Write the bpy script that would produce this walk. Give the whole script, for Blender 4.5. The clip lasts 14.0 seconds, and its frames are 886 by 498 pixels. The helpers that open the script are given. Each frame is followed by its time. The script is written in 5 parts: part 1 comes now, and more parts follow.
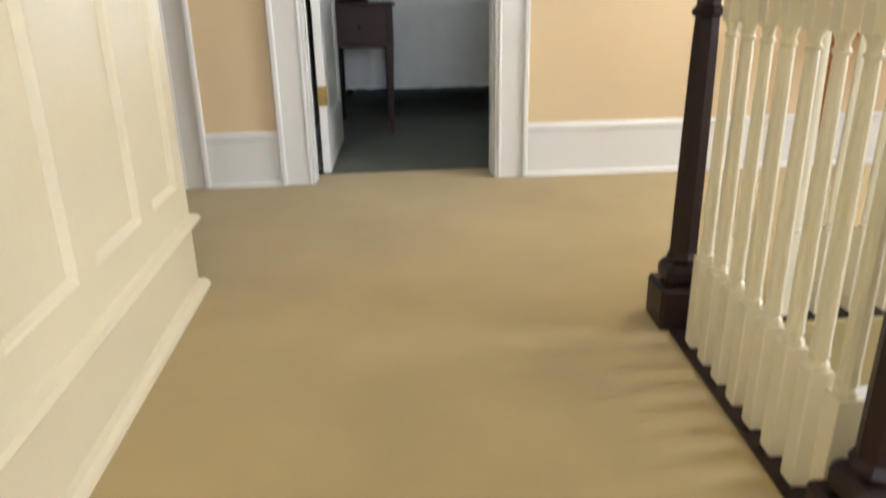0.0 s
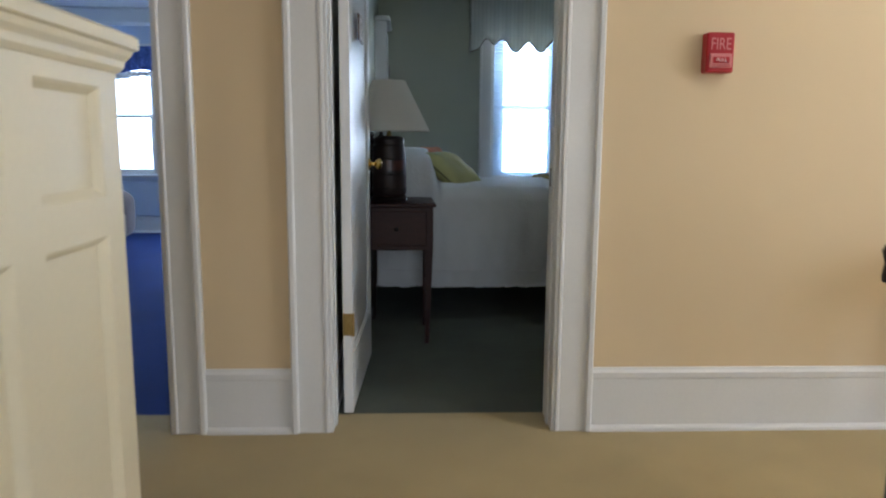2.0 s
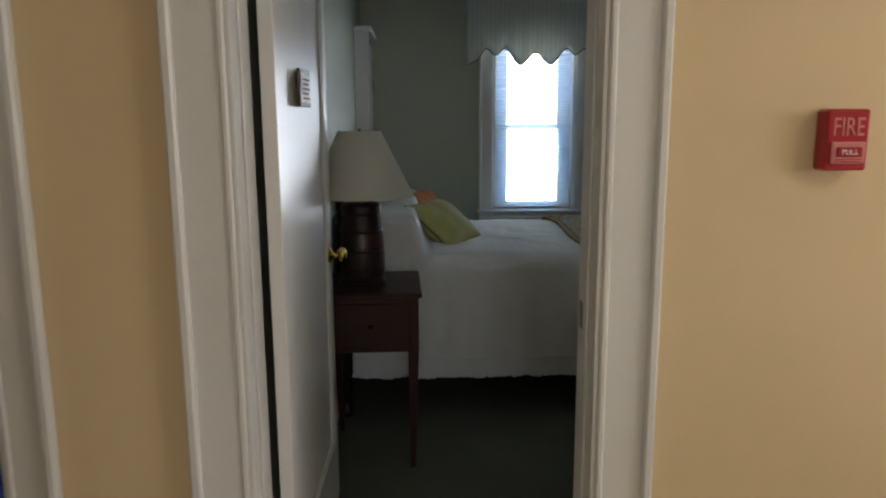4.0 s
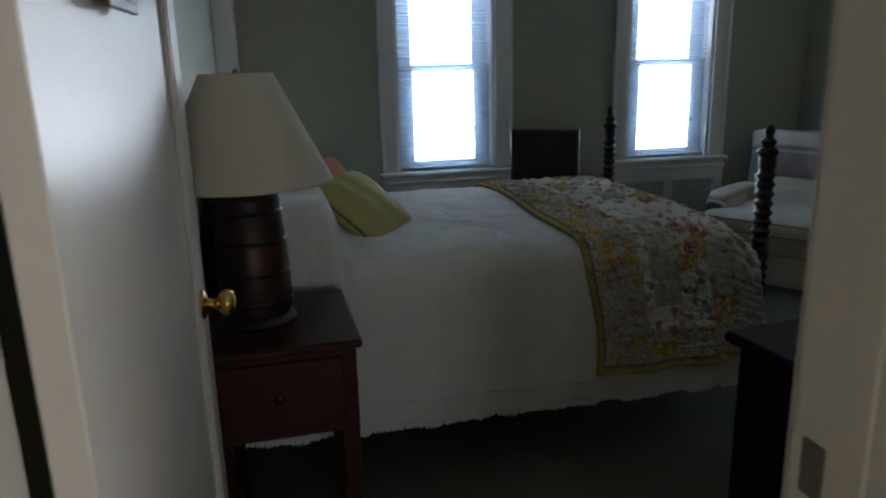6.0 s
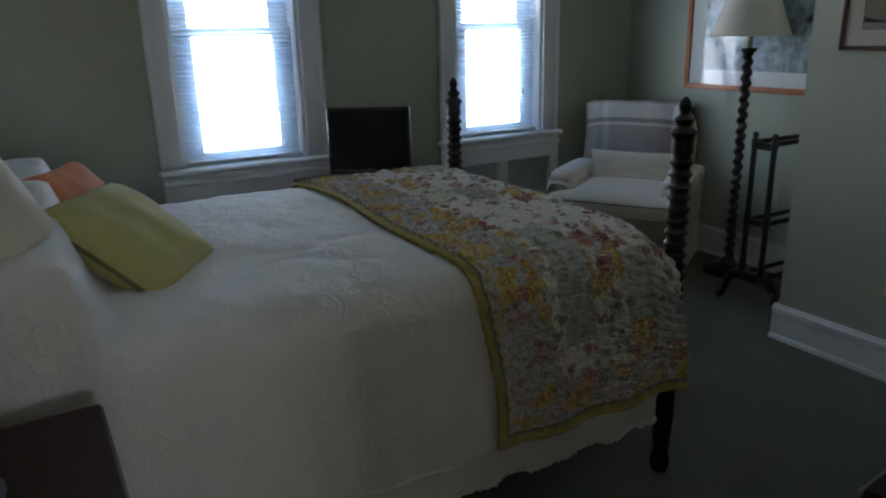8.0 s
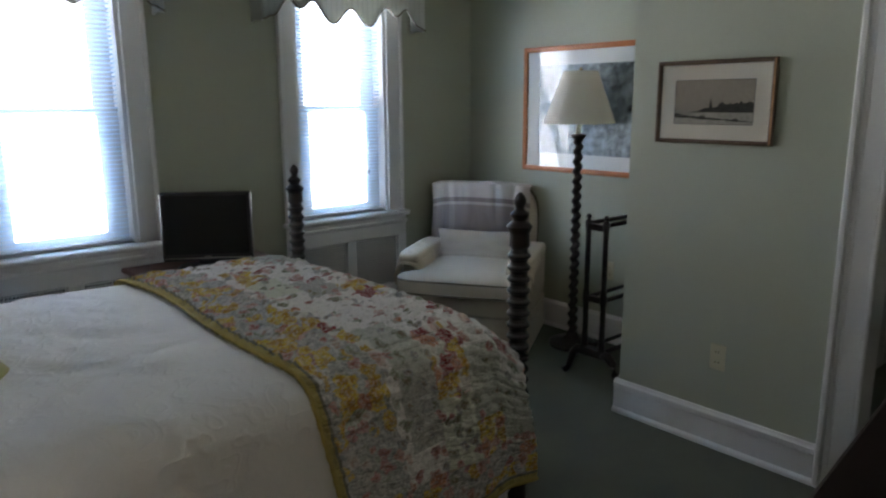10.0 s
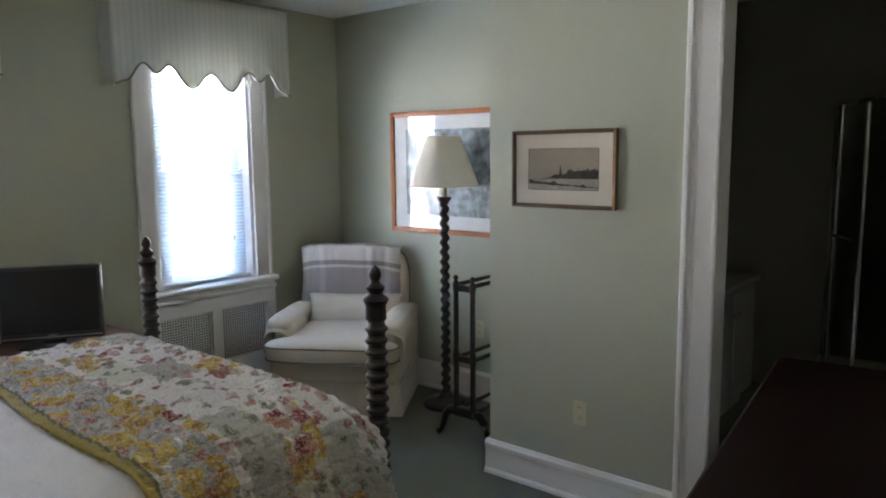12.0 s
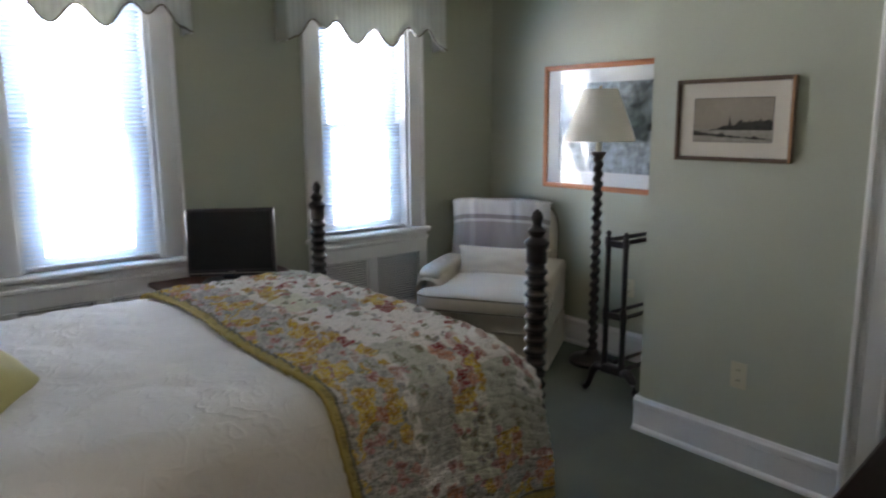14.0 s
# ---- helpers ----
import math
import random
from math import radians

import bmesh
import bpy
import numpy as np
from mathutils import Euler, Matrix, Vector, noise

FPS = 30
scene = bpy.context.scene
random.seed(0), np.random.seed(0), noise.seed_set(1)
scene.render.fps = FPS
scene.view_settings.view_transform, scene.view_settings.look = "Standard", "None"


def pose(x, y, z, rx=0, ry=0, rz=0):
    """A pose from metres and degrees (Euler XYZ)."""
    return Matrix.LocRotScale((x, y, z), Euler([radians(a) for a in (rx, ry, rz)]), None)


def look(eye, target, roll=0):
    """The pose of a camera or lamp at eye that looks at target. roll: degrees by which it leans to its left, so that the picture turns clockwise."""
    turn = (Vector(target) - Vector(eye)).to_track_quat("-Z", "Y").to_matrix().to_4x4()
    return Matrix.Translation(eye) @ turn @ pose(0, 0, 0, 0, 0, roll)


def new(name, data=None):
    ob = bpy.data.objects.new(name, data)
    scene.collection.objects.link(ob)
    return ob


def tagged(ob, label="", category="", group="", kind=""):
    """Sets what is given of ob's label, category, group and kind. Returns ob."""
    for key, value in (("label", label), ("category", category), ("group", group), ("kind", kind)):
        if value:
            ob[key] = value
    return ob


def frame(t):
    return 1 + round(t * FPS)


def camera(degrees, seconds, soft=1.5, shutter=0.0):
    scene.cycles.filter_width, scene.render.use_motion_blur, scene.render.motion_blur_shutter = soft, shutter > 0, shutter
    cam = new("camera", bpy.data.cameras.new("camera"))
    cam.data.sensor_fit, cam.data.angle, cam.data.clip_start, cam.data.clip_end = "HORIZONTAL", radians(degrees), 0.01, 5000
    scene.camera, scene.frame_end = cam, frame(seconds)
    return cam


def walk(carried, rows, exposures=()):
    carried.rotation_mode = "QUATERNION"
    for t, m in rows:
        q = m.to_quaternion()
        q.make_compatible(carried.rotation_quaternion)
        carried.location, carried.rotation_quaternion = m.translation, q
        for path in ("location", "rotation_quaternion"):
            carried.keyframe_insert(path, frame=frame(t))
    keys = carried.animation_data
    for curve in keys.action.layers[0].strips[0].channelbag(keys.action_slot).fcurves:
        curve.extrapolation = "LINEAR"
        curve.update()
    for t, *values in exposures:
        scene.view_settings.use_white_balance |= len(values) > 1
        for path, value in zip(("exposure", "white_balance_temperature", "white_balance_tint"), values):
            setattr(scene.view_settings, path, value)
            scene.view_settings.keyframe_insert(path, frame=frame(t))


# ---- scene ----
cam = camera(63.9, 14.0, soft=2.0, shutter=0.5)
PATH = [
    (0, (-0.064, 0.028, 0.842), (0.082, 1.901, 0.157), -1.1),
    (0.5, (0.005, 0.083, 0.906), (0.067, 2.028, 0.445), -0.1),
    (1, (0.023, 0.186, 0.974), (0.01, 2.159, 0.649), 0.7),
    (1.5, (-0.021, 0.419, 0.996), (-0.019, 2.404, 0.749), 1.4),
    (2, (-0.081, 0.68, 1.109), (-0.006, 2.656, 0.81), 0.4),
    (2.5, (-0.01, 0.92, 1.219), (0.068, 2.898, 0.937), -0.5),
    (2.7, (0.018, 1.002, 1.286), (0.047, 2.978, 0.979), 0.0),
    (4.8, (0.015, 2.084, 1.487), (0.139, 4.04, 1.092), 0.4),
    (5, (-0.003, 2.205, 1.463), (0.155, 4.154, 1.041), 1.0),
    (5.5, (-0.112, 2.569, 1.453), (0.192, 4.499, 1.027), -0.6),
    (6, (-0.141, 2.799, 1.447), (0.285, 4.688, 0.946), -1.4),
    (6.5, (-0.083, 3.063, 1.427), (0.396, 4.946, 0.954), -0.1),
    (7, (-0.035, 3.316, 1.405), (0.598, 5.126, 0.838), -0.4),
    (7.2, (-0.028, 3.421, 1.4), (0.705, 5.183, 0.803), -0.6),
    (9.3, (0.045, 3.705, 1.439), (1.187, 5.276, 0.96), -0.6),
    (9.5, (0.058, 3.699, 1.45), (1.264, 5.226, 0.99), -0.2),
    (10, (0.083, 3.686, 1.471), (1.376, 5.157, 1.065), -0.3),
    (10.5, (0.117, 3.671, 1.493), (1.51, 5.065, 1.152), -0.6),
    (11, (0.135, 3.647, 1.507), (1.627, 4.944, 1.203), -0.6),
    (11.5, (0.148, 3.644, 1.522), (1.682, 4.898, 1.245), -0.5),
    (12, (0.149, 3.634, 1.53), (1.686, 4.887, 1.267), -0.6),
    (12.5, (0.133, 3.643, 1.51), (1.603, 4.967, 1.216), -0.9),
    (13, (0.118, 3.648, 1.508), (1.554, 5.009, 1.218), -0.6),
    (13.5, (0.099, 3.652, 1.5), (1.471, 5.073, 1.19), 0.2),
    (14, (0.073, 3.654, 1.474), (1.324, 5.173, 1.115), -0.4),
]
EXPOSURES = [
    (0.0, 1.48, 5800, 10), (0.5, 1.33, 5600, 10), (1.5, 0.88, 5500, 10), (2.0, 0.60, 5600, 10), (2.7, 0.29, 5800, 10),
    (4.8, 0.0, 6700, 12), (5.5, -0.24, 6250, 11), (6.5, -0.04, 6250, 11), (7.2, -0.08, 6100, 11), (9.3, 1.20, 6650, 15), (10.0, 0.86, 6750, 16),
    (10.5, 0.66, 6800, 17), (11.0, 0.80, 6900, 18), (12.0, 1.62, 6950, 20), (12.5, 1.76, 6950, 20), (13.5, 1.60, 6950, 20), (14.0, 1.38, 6950, 20),
]
walk(cam, [(t, look(eye, target, roll)) for t, eye, target, roll in PATH], EXPOSURES)

# ---- plan: hall wall, bedroom walls, heights ----
HY0, HY1 = 3.30, 3.47          # wall between hall and rooms
XL, XR, YB = -0.43, 3.65, 7.44  # bedroom left, right and window wall
XC, YC = 2.842, 5.545          # corner of the closet-like bathroom block
CEIL = 2.478
BX0, BX1, BY1 = -6.5, -0.58, 9.3  # blue room
SHX, SHY = -0.65, 2.08         # panelled half wall: face and end

# ---- world and lights ----
world = bpy.data.worlds.new("world")
scene.world = world
world.use_nodes = True
wn = world.node_tree.nodes
sky = wn.new("ShaderNodeTexSky")
sky.sky_type = "NISHITA"
sky.sun_disc = False
sky.sun_elevation, sky.sun_rotation = radians(40), radians(200)
world.node_tree.links.new(sky.outputs[0], wn["Background"].inputs[0])
wn["Background"].inputs[1].default_value = 0.1
sun = new("sun", bpy.data.lights.new("sun", "SUN"))
sun.data.energy, sun.data.angle, sun.data.color = 1.2, radians(12), (1.0, 0.95, 0.88)
sun.matrix_world = look((0, 0, 30), (-8, 18, 0))


def area(name, eye, target, sx, sy, power, color):
    li = bpy.data.lights.new(name, "AREA")
    li.shape, li.size, li.size_y, li.energy, li.color = "RECTANGLE", sx, sy, power, color
    ob = new(name, li)
    ob.matrix_world = look(eye, target)
    return ob


DAY = (0.87, 0.93, 1.0)
area("skylight_bedroom", (0.95, YB + 0.66, 0.95), (0.95, 0, 4.6), 1.5, 2.2, 122, DAY)
area("skylight_bedroom", (2.58, YB + 0.66, 0.95), (2.58, 0, 4.6), 1.5, 2.2, 104, DAY)
area("skylight_blue_room", (-3.64, BY1 + 0.42, 1.45), (-3.64, 0, 1.45), 1.5, 2.2, 55, (0.58, 0.76, 1.0))
area("skylight_blue_room", (-4.88, BY1 + 0.42, 1.45), (-4.88, 0, 1.45), 1.0, 2.2, 55, (0.58, 0.76, 1.0))
# added fill for the hall, set in assumed windows out of view
area("hall_fill", (0.6, -3.05, 1.5), (0.6, 5, 1.2), 1.6, 1.5, 24, (0.97, 0.98, 1.0))
area("hall_fill", (5.05, 1.2, 1.55), (0, 1.4, 1.2), 1.5, 1.5, 40, (0.97, 0.98, 1.0))


# ---- materials ----
def surface(name, base, rough=0.6, metal=0.0, var=0.10, big=3.0, fine=120.0, bump=0.15, spec=0.5, sheen=0.0,
            stretch=(1, 1, 1), tint=None, trans=0.0, finebump=None):
    """A surface with stains at a large scale and grain at a small one, in metres of the world."""
    m = bpy.data.materials.new(name)
    m.use_nodes = True
    n, l = m.node_tree.nodes, m.node_tree.links
    b = n["Principled BSDF"]
    g = n.new("ShaderNodeNewGeometry")
    mp = n.new("ShaderNodeMapping")
    mp.inputs["Scale"].default_value = stretch
    l.new(g.outputs["Position"], mp.inputs[0])
    a = n.new("ShaderNodeTexNoise")
    a.inputs["Scale"].default_value, a.inputs["Detail"].default_value = big, 5
    f = n.new("ShaderNodeTexNoise")
    f.inputs["Scale"].default_value, f.inputs["Detail"].default_value = fine, 3
    l.new(mp.outputs[0], a.inputs[0]), l.new(mp.outputs[0], f.inputs[0])
    mixed = n.new("ShaderNodeMath")
    mixed.operation = "MULTIPLY_ADD"
    mixed.inputs[1].default_value = 0.55
    l.new(a.outputs[0], mixed.inputs[0])
    half = n.new("ShaderNodeMath")
    half.operation = "MULTIPLY"
    half.inputs[1].default_value = 0.45
    l.new(f.outputs[0], half.inputs[0]), l.new(half.outputs[0], mixed.inputs[2])
    ramp = n.new("ShaderNodeValToRGB")
    dark = [max(0.0, c * (1 - var)) for c in base]
    light = [min(1.0, c * (1 + var)) for c in (tint or base)]
    ramp.color_ramp.elements[0].position, ramp.color_ramp.elements[1].position = 0.3, 0.7
    ramp.color_ramp.elements[0].color, ramp.color_ramp.elements[1].color = (*dark, 1), (*light, 1)
    l.new(mixed.outputs[0], ramp.inputs[0]), l.new(ramp.outputs[0], b.inputs["Base Color"])
    rr = n.new("ShaderNodeMapRange")
    rr.inputs[3].default_value, rr.inputs[4].default_value = max(0.03, rough - 0.08), min(1.0, rough + 0.08)
    l.new(a.outputs[0], rr.inputs[0]), l.new(rr.outputs[0], b.inputs["Roughness"])
    b.inputs["Metallic"].default_value = metal
    b.inputs["Specular IOR Level"].default_value = spec
    if sheen:
        b.inputs["Sheen Weight"].default_value, b.inputs["Sheen Roughness"].default_value = sheen, 0.5
    if trans:
        b.inputs["Transmission Weight"].default_value = 0.0
        b.inputs["Subsurface Weight"].default_value = 0.0
        tr = n.new("ShaderNodeBsdfTranslucent")
        tr.inputs[0].default_value = (*base, 1)
        mx = n.new("ShaderNodeMixShader")
        mx.inputs[0].default_value = trans
        l.new(b.outputs[0], mx.inputs[1]), l.new(tr.outputs[0], mx.inputs[2])
        l.new(mx.outputs[0], n["Material Output"].inputs[0])
    if bump:
        bp = n.new("ShaderNodeBump")
        bp.inputs["Strength"].default_value = bump
        bp.inputs["Distance"].default_value = finebump or 0.002
        l.new(mixed.outputs[0], bp.inputs["Height"]), l.new(bp.outputs[0], b.inputs["Normal"])
    return m


M = {
    "peach": surface("peach_wall_paint", (0.72, 0.56, 0.34), 0.65, var=0.04, big=1.2, fine=260, bump=0.12),
    "sage": surface("sage_wall_paint", (0.412, 0.430, 0.337), 0.55, var=0.04, big=1.0, fine=260, bump=0.12),
    "bluewall": surface("pale_blue_wall_paint", (0.55, 0.62, 0.72), 0.6, var=0.04, big=1.0, fine=260),
    "white": surface("white_gloss_paint", (0.76, 0.75, 0.73), 0.32, var=0.03, big=2.5, fine=90, bump=0.08),
    "doorwhite": surface("white_enamel_door_paint", (0.76, 0.75, 0.73), 0.3, var=0.03, big=2.5, fine=70, bump=0.10),
    "cream": surface("cream_gloss_paint", (0.78, 0.71, 0.52), 0.5, var=0.03, big=2.0, fine=80, bump=0.08),
    "ceiling": surface("ceiling_paint", (0.80, 0.80, 0.77), 0.8, var=0.03, big=1.0, fine=200),
    "tan": surface("tan_carpet", (0.44, 0.335, 0.145), 0.95, var=0.16, big=2.2, fine=420, bump=0.6, sheen=0.25, spec=0.1, finebump=0.004),
    "green": surface("grey_green_carpet", (0.122, 0.132, 0.104), 0.95, var=0.22, big=2.5, fine=420, bump=0.6, sheen=0.05, spec=0.1, finebump=0.004),
    "blue": surface("royal_blue_carpet", (0.014, 0.036, 0.17), 0.95, var=0.18, big=2.5, fine=420, bump=0.6, sheen=0.05, spec=0.1, finebump=0.004),
    "darkwood": surface("dark_walnut_wood", (0.014, 0.008, 0.006), 0.3, var=0.35, big=9, fine=60, bump=0.1, stretch=(1, 1, 0.15)),
    "newel": surface("black_brown_wood", (0.020, 0.010, 0.008), 0.42, spec=0.25, var=0.3, big=9, fine=60, bump=0.1, stretch=(1, 1, 0.15)),
    "mahogany": surface("mahogany_wood", (0.036, 0.010, 0.007), 0.45, var=0.35, big=7, fine=50, bump=0.08, stretch=(0.2, 1, 1), spec=0.3),
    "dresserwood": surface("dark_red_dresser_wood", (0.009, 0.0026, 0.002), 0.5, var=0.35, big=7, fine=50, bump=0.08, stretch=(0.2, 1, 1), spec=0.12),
    "redwood": surface("red_brown_wood", (0.11, 0.035, 0.018), 0.4, var=0.35, big=7, fine=50, bump=0.1, stretch=(1, 1, 0.2)),
    "orangewood": surface("orange_cherry_wood", (0.38, 0.13, 0.035), 0.32, var=0.3, big=7, fine=50, bump=0.08, stretch=(1, 1, 0.2)),
    "frameorange": surface("orange_oak_frame", (0.45, 0.15, 0.05), 0.35, var=0.25, big=12, fine=70, bump=0.1),
    "framebrown": surface("brown_gilt_frame", (0.12, 0.075, 0.045), 0.35, var=0.35, big=14, fine=90, bump=0.15),
    "gilt": surface("worn_gilt", (0.50, 0.26, 0.14), 0.35, metal=0.6, var=0.25, big=20, fine=120),
    "brass": surface("polished_brass", (0.62, 0.42, 0.13), 0.16, metal=1.0, var=0.12, big=20, fine=90, bump=0.03),
    "oldbrass": surface("aged_brass", (0.36, 0.25, 0.09), 0.35, metal=0.8, var=0.25, big=20, fine=90),
    "chrome": surface("chrome", (0.7, 0.7, 0.7), 0.12, metal=1.0, var=0.05, bump=0.0),
    "steel": surface("dull_steel", (0.3, 0.29, 0.27), 0.4, metal=0.9, var=0.15),
    "linen": surface("white_cotton_bedspread", (0.74, 0.74, 0.74), 0.85, var=0.04, big=14, fine=260, bump=0.45, sheen=0.15, spec=0.2, finebump=0.004),
    "upholstery": surface("cream_woven_upholstery", (0.64, 0.565, 0.465), 0.85, var=0.06, big=6, fine=300, bump=0.3, sheen=0.15, spec=0.2),
    "piping": surface("taupe_piping", (0.20, 0.17, 0.13), 0.8, var=0.1),
    "lime": surface("yellow_green_cushion", (0.46, 0.43, 0.17), 0.7, var=0.06, big=10, fine=300, bump=0.25, sheen=0.08),
    "ochre": surface("ochre_quilt_binding", (0.42, 0.33, 0.10), 0.8, var=0.15, big=30, fine=300),
    "olive": surface("olive_cord", (0.16, 0.15, 0.06), 0.7, var=0.15),
    "coral": surface("coral_cushion", (0.60, 0.20, 0.07), 0.75, var=0.08, big=10, fine=300, bump=0.25, sheen=0.05),
    "shade": surface("ivory_lampshade", (0.80, 0.77, 0.69), 0.8, var=0.03, big=5, fine=220, bump=0.2, spec=0.2, trans=0.30),
    "signpink": surface("faded_pink_lettering", (0.62, 0.22, 0.22), 0.5, var=0.1, big=20, fine=120),
    "mauve": surface("mauve_wool_fringe", (0.32, 0.275, 0.265), 0.9, var=0.15),
    "lining": surface("white_lining", (0.8, 0.79, 0.75), 0.85, var=0.03),
    "sheerlining": surface("white_cotton_lining", (0.8, 0.79, 0.75), 0.85, var=0.03, trans=0.55),
    # white slats, with the sky's blue cast mixed into their colour
    "slat": surface("sky_tinted_white_slat", (0.70, 0.83, 0.96), 0.45, var=0.02, bump=0.02, spec=0.4, trans=0.6),
    "blackplastic": surface("black_plastic", (0.012, 0.012, 0.013), 0.4, var=0.2, big=12, bump=0.03),
    "screen": surface("black_screen", (0.008, 0.008, 0.009), 0.4, var=0.1, bump=0.0, spec=0.25),
    "red": surface("red_enamel", (0.42, 0.018, 0.03), 0.35, var=0.08, big=16, fine=120, bump=0.05),
    "signwhite": surface("white_print", (0.80, 0.74, 0.74), 0.5, var=0.03),
    "ivory": surface("ivory_plastic", (0.55, 0.52, 0.36), 0.4, var=0.04),
    # near-black that stands for the shade in open holes
    "slot": surface("hole_shade_black", (0.02, 0.02, 0.02), 0.6, var=0.1),
    "matcream": surface("cream_mat_board", (0.80, 0.77, 0.68), 0.85, var=0.03, big=6, fine=200),
    "matwhite": surface("white_mat_board", (0.76, 0.78, 0.78), 0.85, var=0.03, big=6, fine=200),
    "ruffle": surface("blue_print_fabric", (0.03, 0.06, 0.26), 0.8, var=0.7, big=9, fine=60, tint=(0.10, 0.16, 0.42)),
    "bluequilt": surface("blue_white_quilt", (0.10, 0.16, 0.36), 0.85, var=0.8, big=14, fine=60, tint=(0.35, 0.42, 0.55)),
    "taupe": surface("taupe_plush", (0.17, 0.13, 0.12), 0.9, var=0.15, big=5, fine=200, sheen=0.3),
    "porcelain": surface("white_porcelain", (0.7, 0.7, 0.68), 0.2, var=0.02, bump=0.02),
    "tile": surface("grey_bath_wall", (0.28, 0.28, 0.25), 0.5, var=0.06, big=2, fine=60),
    "stone": surface("brown_stoneware", (0.022, 0.012, 0.010), 0.5, var=0.4, big=12, fine=60, bump=0.2),
    "rust": surface("rust_glaze", (0.06, 0.018, 0.012), 0.35, var=0.4, big=16, fine=60, bump=0.2),
}


def matelasse(m):
    """Raised leafy lines woven into the white bedspread, over its fine grain."""
    n, l = m.node_tree.nodes, m.node_tree.links
    b = n["Principled BSDF"]
    before = b.inputs["Normal"].links[0].from_socket
    g, nz = n.new("ShaderNodeNewGeometry"), n.new("ShaderNodeTexNoise")
    nz.inputs["Scale"].default_value, nz.inputs["Detail"].default_value = 8.0, 2.0
    l.new(g.outputs["Position"], nz.inputs[0])
    lines = n.new("ShaderNodeMath")
    lines.operation = "PINGPONG"
    lines.inputs[1].default_value = 0.055
    l.new(nz.outputs[0], lines.inputs[0])
    soft = n.new("ShaderNodeMapRange")
    soft.interpolation_type = "SMOOTHSTEP"
    soft.inputs[1].default_value, soft.inputs[2].default_value = 0.030, 0.055
    l.new(lines.outputs[0], soft.inputs[0])
    bp = n.new("ShaderNodeBump")
    bp.inputs["Strength"].default_value, bp.inputs["Distance"].default_value = 0.22, 0.005
    l.new(soft.outputs[0], bp.inputs["Height"]), l.new(before, bp.inputs["Normal"])
    l.new(bp.outputs[0], b.inputs["Normal"])


M["spread"] = surface("white_matelasse_cotton", (0.74, 0.74, 0.74), 0.85, var=0.04, big=14, fine=260, bump=0.45, sheen=0.15, spec=0.2, finebump=0.004)
matelasse(M["spread"])


def glass(name, tint=(1, 1, 1), rough=0.0, ior=1.5):
    m = bpy.data.materials.new(name)
    m.use_nodes = True
    n, l = m.node_tree.nodes, m.node_tree.links
    n.remove(n["Principled BSDF"])
    gl, tr, mx = n.new("ShaderNodeBsdfGlossy"), n.new("ShaderNodeBsdfTransparent"), n.new("ShaderNodeMixShader")
    fr = n.new("ShaderNodeFresnel")
    fr.inputs[0].default_value = ior
    gl.inputs["Roughness"].default_value = rough
    tr.inputs[0].default_value = (*tint, 1)
    l.new(fr.outputs[0], mx.inputs[0]), l.new(tr.outputs[0], mx.inputs[1]), l.new(gl.outputs[0], mx.inputs[2])
    l.new(mx.outputs[0], n["Material Output"].inputs[0])
    return m


M["glass"] = glass("clear_glass")
M["pictureglass"] = glass("low_glare_picture_glass", ior=1.32)
M["skyglow"] = bpy.data.materials.new("hazy_sky_backdrop")
M["skyglow"].use_nodes = True
M["skyglow"].node_tree.nodes["Principled BSDF"].inputs["Base Color"].default_value = (0.6, 0.65, 0.7, 1)
M["skyglow"].node_tree.nodes["Principled BSDF"].inputs["Emission Color"].default_value = (0.80, 0.91, 1.0, 1)
M["skyglow"].node_tree.nodes["Principled BSDF"].inputs["Emission Strength"].default_value = 2.6
# glow of the added hall lamps; the hall's real source is unknown
M["fill_glow"] = bpy.data.materials.new("hall_fill_glow")
M["fill_glow"].use_nodes = True
M["fill_glow"].node_tree.nodes["Principled BSDF"].inputs["Emission Color"].default_value = (1, 0.90, 0.74, 1)
M["fill_glow"].node_tree.nodes["Principled BSDF"].inputs["Emission Strength"].default_value = 21.0


# ---- building helpers ----
def part(name, bm, material, parent=None, label="", smooth=False, solid=0.0):
    me = bpy.data.meshes.new(name)
    bmesh.ops.recalc_face_normals(bm, faces=bm.faces)
    bm.to_mesh(me)
    bm.free()
    me.materials.append(M[material] if isinstance(material, str) else material)
    if smooth:
        me.polygons.foreach_set("use_smooth", [True] * len(me.polygons))
    ob = new(name, me)
    ob.parent = parent
    if solid:
        md = ob.modifiers.new("thickness", "SOLIDIFY")
        md.thickness, md.offset = solid, -1
    if label:
        tagged(ob, label)
    return ob


def thing(name, place, label, category, group="", turn=0.0, kind=""):
    ob = new(name)
    ob.empty_display_size = 0.1
    ob.matrix_basis = pose(*place, 0, 0, turn)
    return tagged(ob, label, category, group, kind)


def box(bm, x0, y0, z0, x1, y1, z1, bev=0.0, seg=1):
    r = bmesh.ops.create_cube(bm, size=1)["verts"]
    bmesh.ops.transform(bm, matrix=Matrix.Translation(((x0 + x1) / 2, (y0 + y1) / 2, (z0 + z1) / 2))
                        @ Matrix.Diagonal((x1 - x0, y1 - y0, z1 - z0, 1)), verts=r)
    if bev:
        es = list({e for v in r for e in v.link_edges})
        bmesh.ops.bevel(bm, geom=es, offset=bev, segments=seg, profile=0.5, affect="EDGES", clamp_overlap=True)
    return bm


def boxes(*rows, bev=0.0):
    bm = bmesh.new()
    for r in rows:
        box(bm, *r, bev=bev)
    return bm


